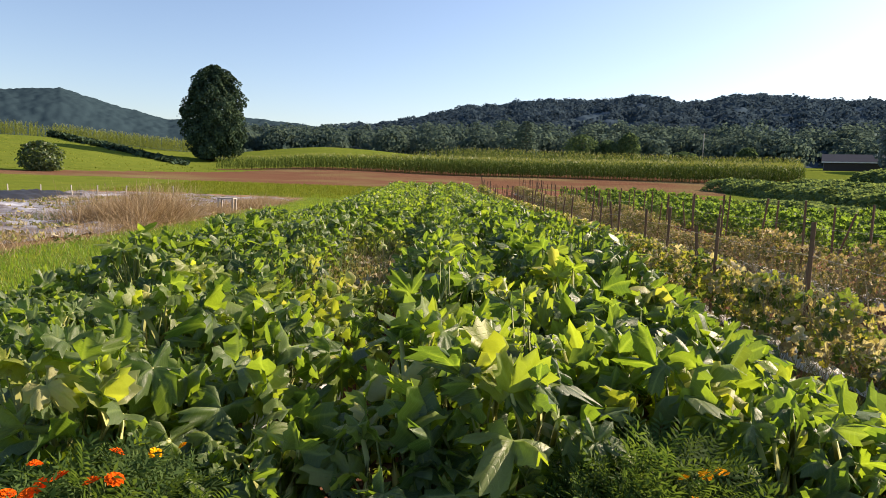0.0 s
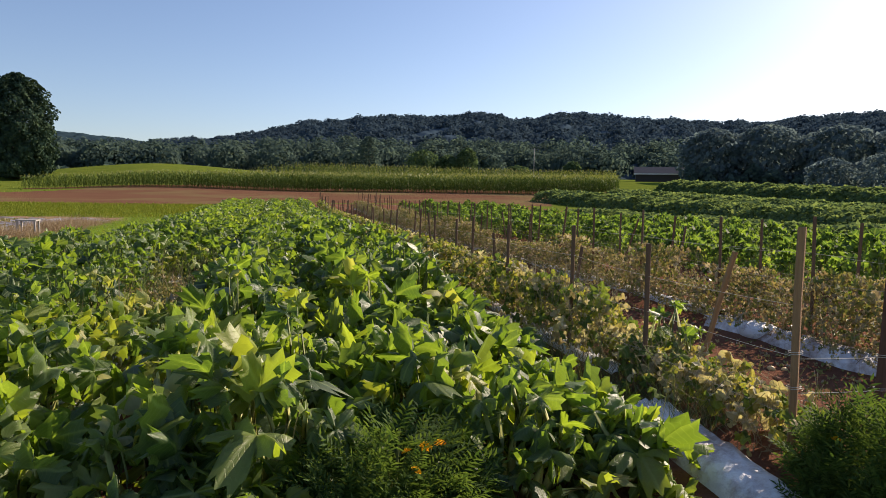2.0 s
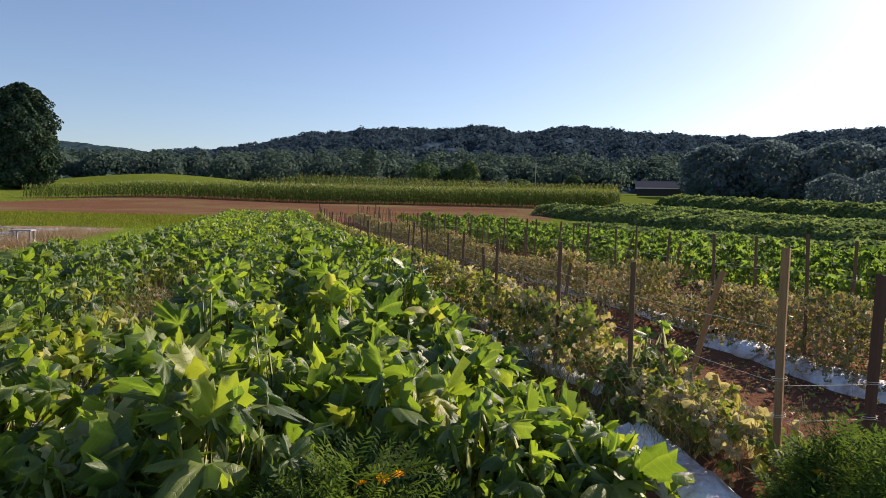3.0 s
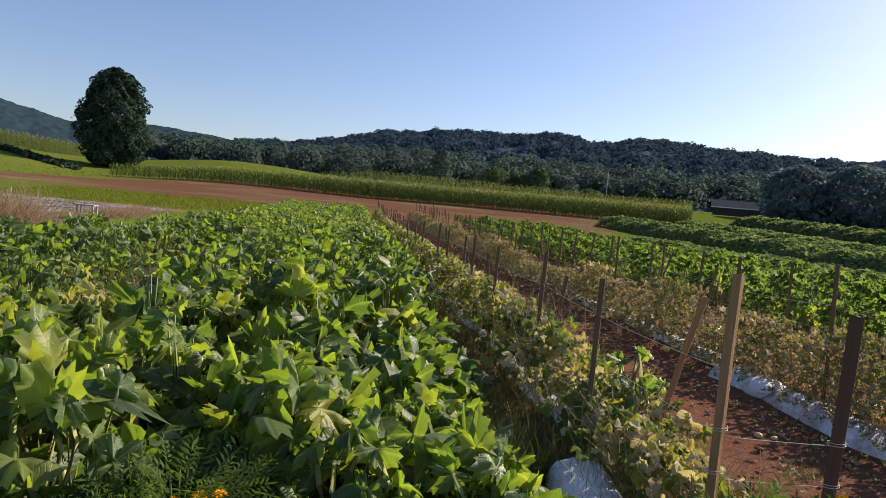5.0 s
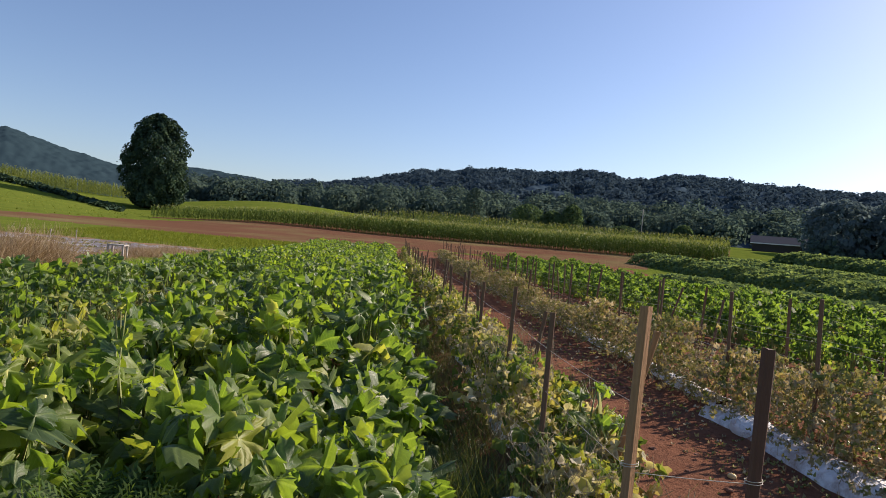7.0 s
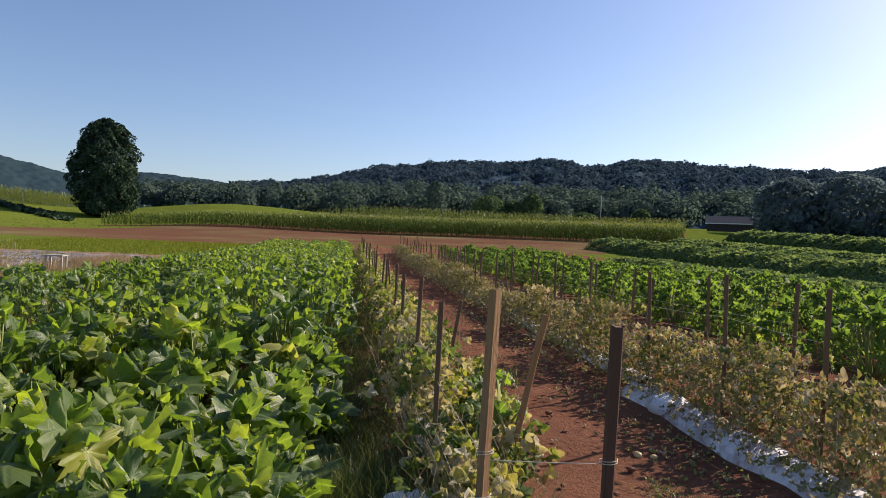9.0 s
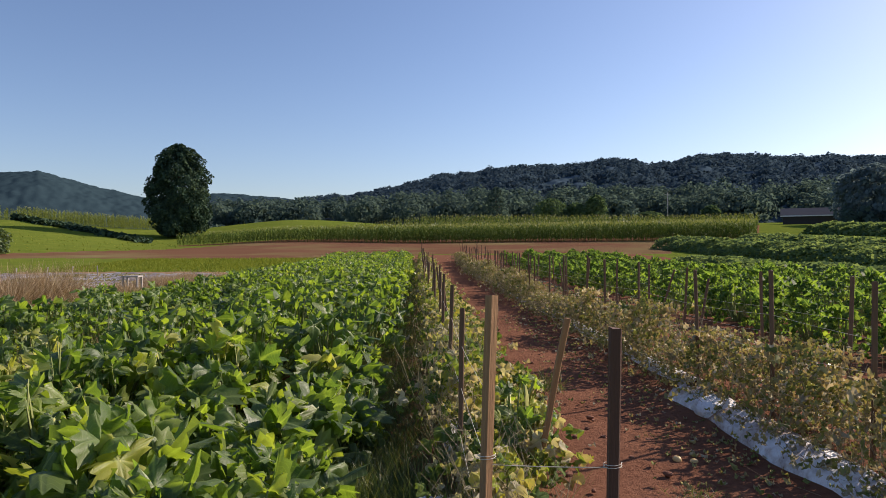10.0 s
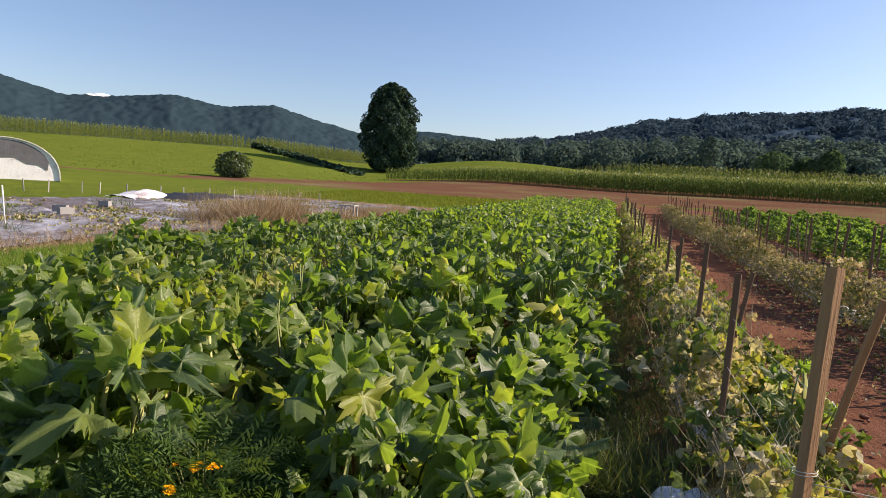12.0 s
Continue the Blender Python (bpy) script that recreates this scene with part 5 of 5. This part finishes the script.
# ---- marigolds ----
def marigold(x, y, tall, wide, sprigs, flowers, petal, label, seed):
    r = random.Random(seed)
    ob = thing("marigold", x, y, 0.0, label, "flower")
    verts, faces = [], []
    for _ in range(26):
        a, u = r.uniform(0, 6.28), r.random() ** 0.6
        v, f = tube([(0, 0, 0), (math.cos(a) * wide * u * 0.4, math.sin(a) * wide * u * 0.4, tall * 0.5), (math.cos(a) * wide * u * 0.85, math.sin(a) * wide * u * 0.85, tall * (1 - 0.4 * u))], [0.007, 0.005, 0.003], 4, caps=False)
        faces += [tuple(i + len(verts) for i in q) for q in f]
        verts += v
    part("stalk", mesh_of("stalk", verts, faces, M_STEM), ob)["kind"] = "stuff"
    # feathery leaves: narrow leaflets in pairs
    lv, lf = [], []
    for i in range(5):
        for s in (-1, 1):
            n = len(lv)
            lv += [(0, 0.18 * i, 0), (s * 0.16, 0.18 * i + 0.06, 0.03), (s * 0.34, 0.18 * i + 0.2, 0), (s * 0.14, 0.18 * i + 0.14, 0.03)]
            lf.append((n, n + 1, n + 2, n + 3))
    n = len(lv)
    lv += [(0, 0.85, 0), (0.05, 1.0, 0.02), (0, 1.2, 0), (-0.05, 1.0, 0.02)]
    lf.append((n, n + 1, n + 2, n + 3))
    ms = []
    for _ in range(sprigs):
        a, u = r.uniform(0, 6.28), r.random() ** 0.5
        z = tall * r.uniform(0.1, 1.0) * math.sqrt(max(0.05, 1 - 0.75 * u * u))
        ms.append(np.array(leaf_pose((math.cos(a) * wide * u, math.sin(a) * wide * u, z), a - math.pi / 2 + r.gauss(0, 0.5), r.gauss(0.5, 0.5), r.gauss(0, 0.5), r.uniform(0.09, 0.16))))
    part("foliage", many("foliage", (lv, lf, None), np.array(ms), M_FERN), ob)
    for fx, fy, fz, s in flowers:
        bm = bmesh.new()
        for ring, (rad, z, count) in enumerate(((1.0, 0.0, 11), (0.7, 0.22, 9), (0.4, 0.4, 6))):
            for i in range(count):
                a = 2 * math.pi * i / count + ring * 0.3
                c, d2 = math.cos(a), math.sin(a)
                q = [(c * 0.1, d2 * 0.1, z - 0.1), (c * rad * 0.8 - d2 * 0.28 * rad, d2 * rad * 0.8 + c * 0.28 * rad, z + 0.12), (c * rad, d2 * rad, z + 0.02), (c * rad * 0.8 + d2 * 0.28 * rad, d2 * rad * 0.8 - c * 0.28 * rad, z + 0.12)]
                bm.faces.new([bm.verts.new(p) for p in q])
        me = bpy.data.meshes.new("blossom")
        bm.to_mesh(me)
        bm.free()
        me.materials.append(petal)
        part("blossom", me, ob, pose(fx, fy, fz, r.uniform(0, 50), r.uniform(-25, 25), r.uniform(0, 360)) @ Matrix.Scale(s, 4))
    return ob


marigold(-0.85, 1.22, 0.52, 0.46, 1500, [(-0.05, -0.12, 0.55, 0.036), (-0.09, -0.17, 0.54, 0.032), (0.08, -0.15, 0.55, 0.034), (0.15, -0.13, 0.55, 0.036), (-0.18, -0.05, 0.56, 0.03), (0.05, 0.09, 0.55, 0.032), (-0.08, -0.26, 0.55, 0.032), (-0.15, -0.25, 0.55, 0.03)], M_ORANGE, "feathery marigold with bright orange blossoms", 501)
marigold(1.4, 1.5, 0.56, 0.46, 1700, [(0.18, -0.17, 0.52, 0.036), (0.11, -0.19, 0.52, 0.032), (0.02, -0.2, 0.51, 0.026), (0.05, -0.27, 0.45, 0.028)], M_GOLD, "feathery marigold with golden-yellow blossoms", 502)
marigold(-0.5, 1.3, 0.4, 0.28, 900, [(-0.2, 0.12, 0.5, 0.03), (-0.12, 0.2, 0.5, 0.022)], M_GOLD, "small feathery marigold with yellow blossoms", 504)
marigold(3.74, 0.98, 0.68, 0.38, 1800, [(-0.05, -0.15, 0.58, 0.025), (0.25, 0.1, 0.68, 0.028), (-0.25, 0.05, 0.5, 0.025)], M_GOLD, "dense dark-green marigold bush beside the post", 503)


# ---- litter of the path ----
def lump(name, x, y, size, mat, label, category, seed, flat=0.75):
    r = random.Random(seed)
    bm = bmesh.new()
    bmesh.ops.create_icosphere(bm, subdivisions=2, radius=1)
    for v in bm.verts:
        v.co *= 1 + r.uniform(-0.08, 0.08) * (2.5 if mat is M_CLOD else 0.4)
    me = bpy.data.meshes.new(name)
    bm.to_mesh(me)
    bm.free()
    me.materials.append(mat)
    me.polygons.foreach_set("use_smooth", [mat is not M_CLOD] * len(me.polygons))
    ob = new(name, me)
    ob.matrix_world = pose(x, y, float(land(x, y)) + size * flat * 0.6, 0, 0, r.uniform(0, 360)) @ Matrix.Diagonal((size * 1.3, size, size * flat, 1))
    return tagged(ob, label, category)


lump("fallen_fruit", 5.51, 3.71, 0.032, M_FRUIT, "pale yellow fruit fallen on the red path", "fruit", 601, 0.95)
lump("fallen_fruit", 5.63, 3.67, 0.026, M_FRUIT, "small tan fruit fallen on the red path", "fruit", 602, 0.9)
for i in range(55):
    x, y = rnd.uniform(4.5, 6.2), 1.6 + 10 * rnd.random() ** 1.3
    tagged(lump("clod", x, y, rnd.uniform(0.01, 0.03), M_CLOD, "clod of red earth on the path", "clod", 700 + i), group="clods on the path")


def litter(name, x, y, lift, size, mat, label, seed):
    r = np.random.default_rng(seed)
    k = len(x)
    m = rot_stack(r.uniform(0, 6.28, k), r.normal(0, 0.35, k), r.normal(0, 0.35, k), size * r.uniform(0.5, 1.3, k), np.stack([x, y, land(x, y) + lift], -1))
    tagged(new(name, many(name, SMALL_LEAF[0], m, mat)), label, "leaf litter", kind="stuff")


k = 1500
fy = 2.4 + 20 * rng.random(k) ** 1.5
litter("leaf_litter", rng.normal(6.5, 0.24, k), fy, 0.16, 0.075, M_DRY, "dry brown leaves lying on the white film", 97)
k = 700
litter("leaf_litter", rng.normal(5.9, 0.35, k), 2.0 + 12 * rng.random(k) ** 1.5, 0.03, 0.06, M_DRY, "dry brown leaves scattered on the red path", 98)
k = 1200
litter("ground_cover", rng.uniform(7.2, 9.2, k), 3 + 30 * rng.random(k) ** 1.4, 0.05, 0.12, M_WEED, "low weeds on the bare soil between the rows", 99)


def metal_stand():
    ob = thing("metal_stand", -11.25, 11.3, float(land(-11.25, 11.3)), "thin grey metal stand on the sheeting", "stand")
    for x in (-0.2, 0.2):
        v, f = tube([(x, 0, 0), (x * 0.6, 0, 1.0)], [0.02], 6)
        part("leg", mesh_of("leg", v, f, M_WHITE), ob)
    v, f = tube([(-0.18, 0, 0.35), (0.18, 0, 0.35)], [0.018], 6)
    part("crossbar", mesh_of("crossbar", v, f, M_WHITE), ob)


metal_stand()
lump("film_bulge", 6.42, 4.95, 0.23, M_MULCH, "bulging crumpled piece of white mulch film", "plastic film", 611, 0.6)
k = 2600
q = rng.integers(0, 60, k)
litter("sheet_debris", rng.uniform(-19, -8.5, 60)[q] + rng.normal(0, 0.7, k), rng.uniform(6, 34, 60)[q] + rng.normal(0, 0.5, k), 0.1, 0.2, M_DRY, "brown plant debris strewn over the sheeting", 103)
k = 1500
litter("leaf_litter", rng.normal(-0.5, 0.32, k), rng.uniform(5.9, 9.4, k), 0.05 + 0.3 * rng.random(k) ** 2, 0.13, M_DRY, "withered tan leaves where squash plants have died", 104)
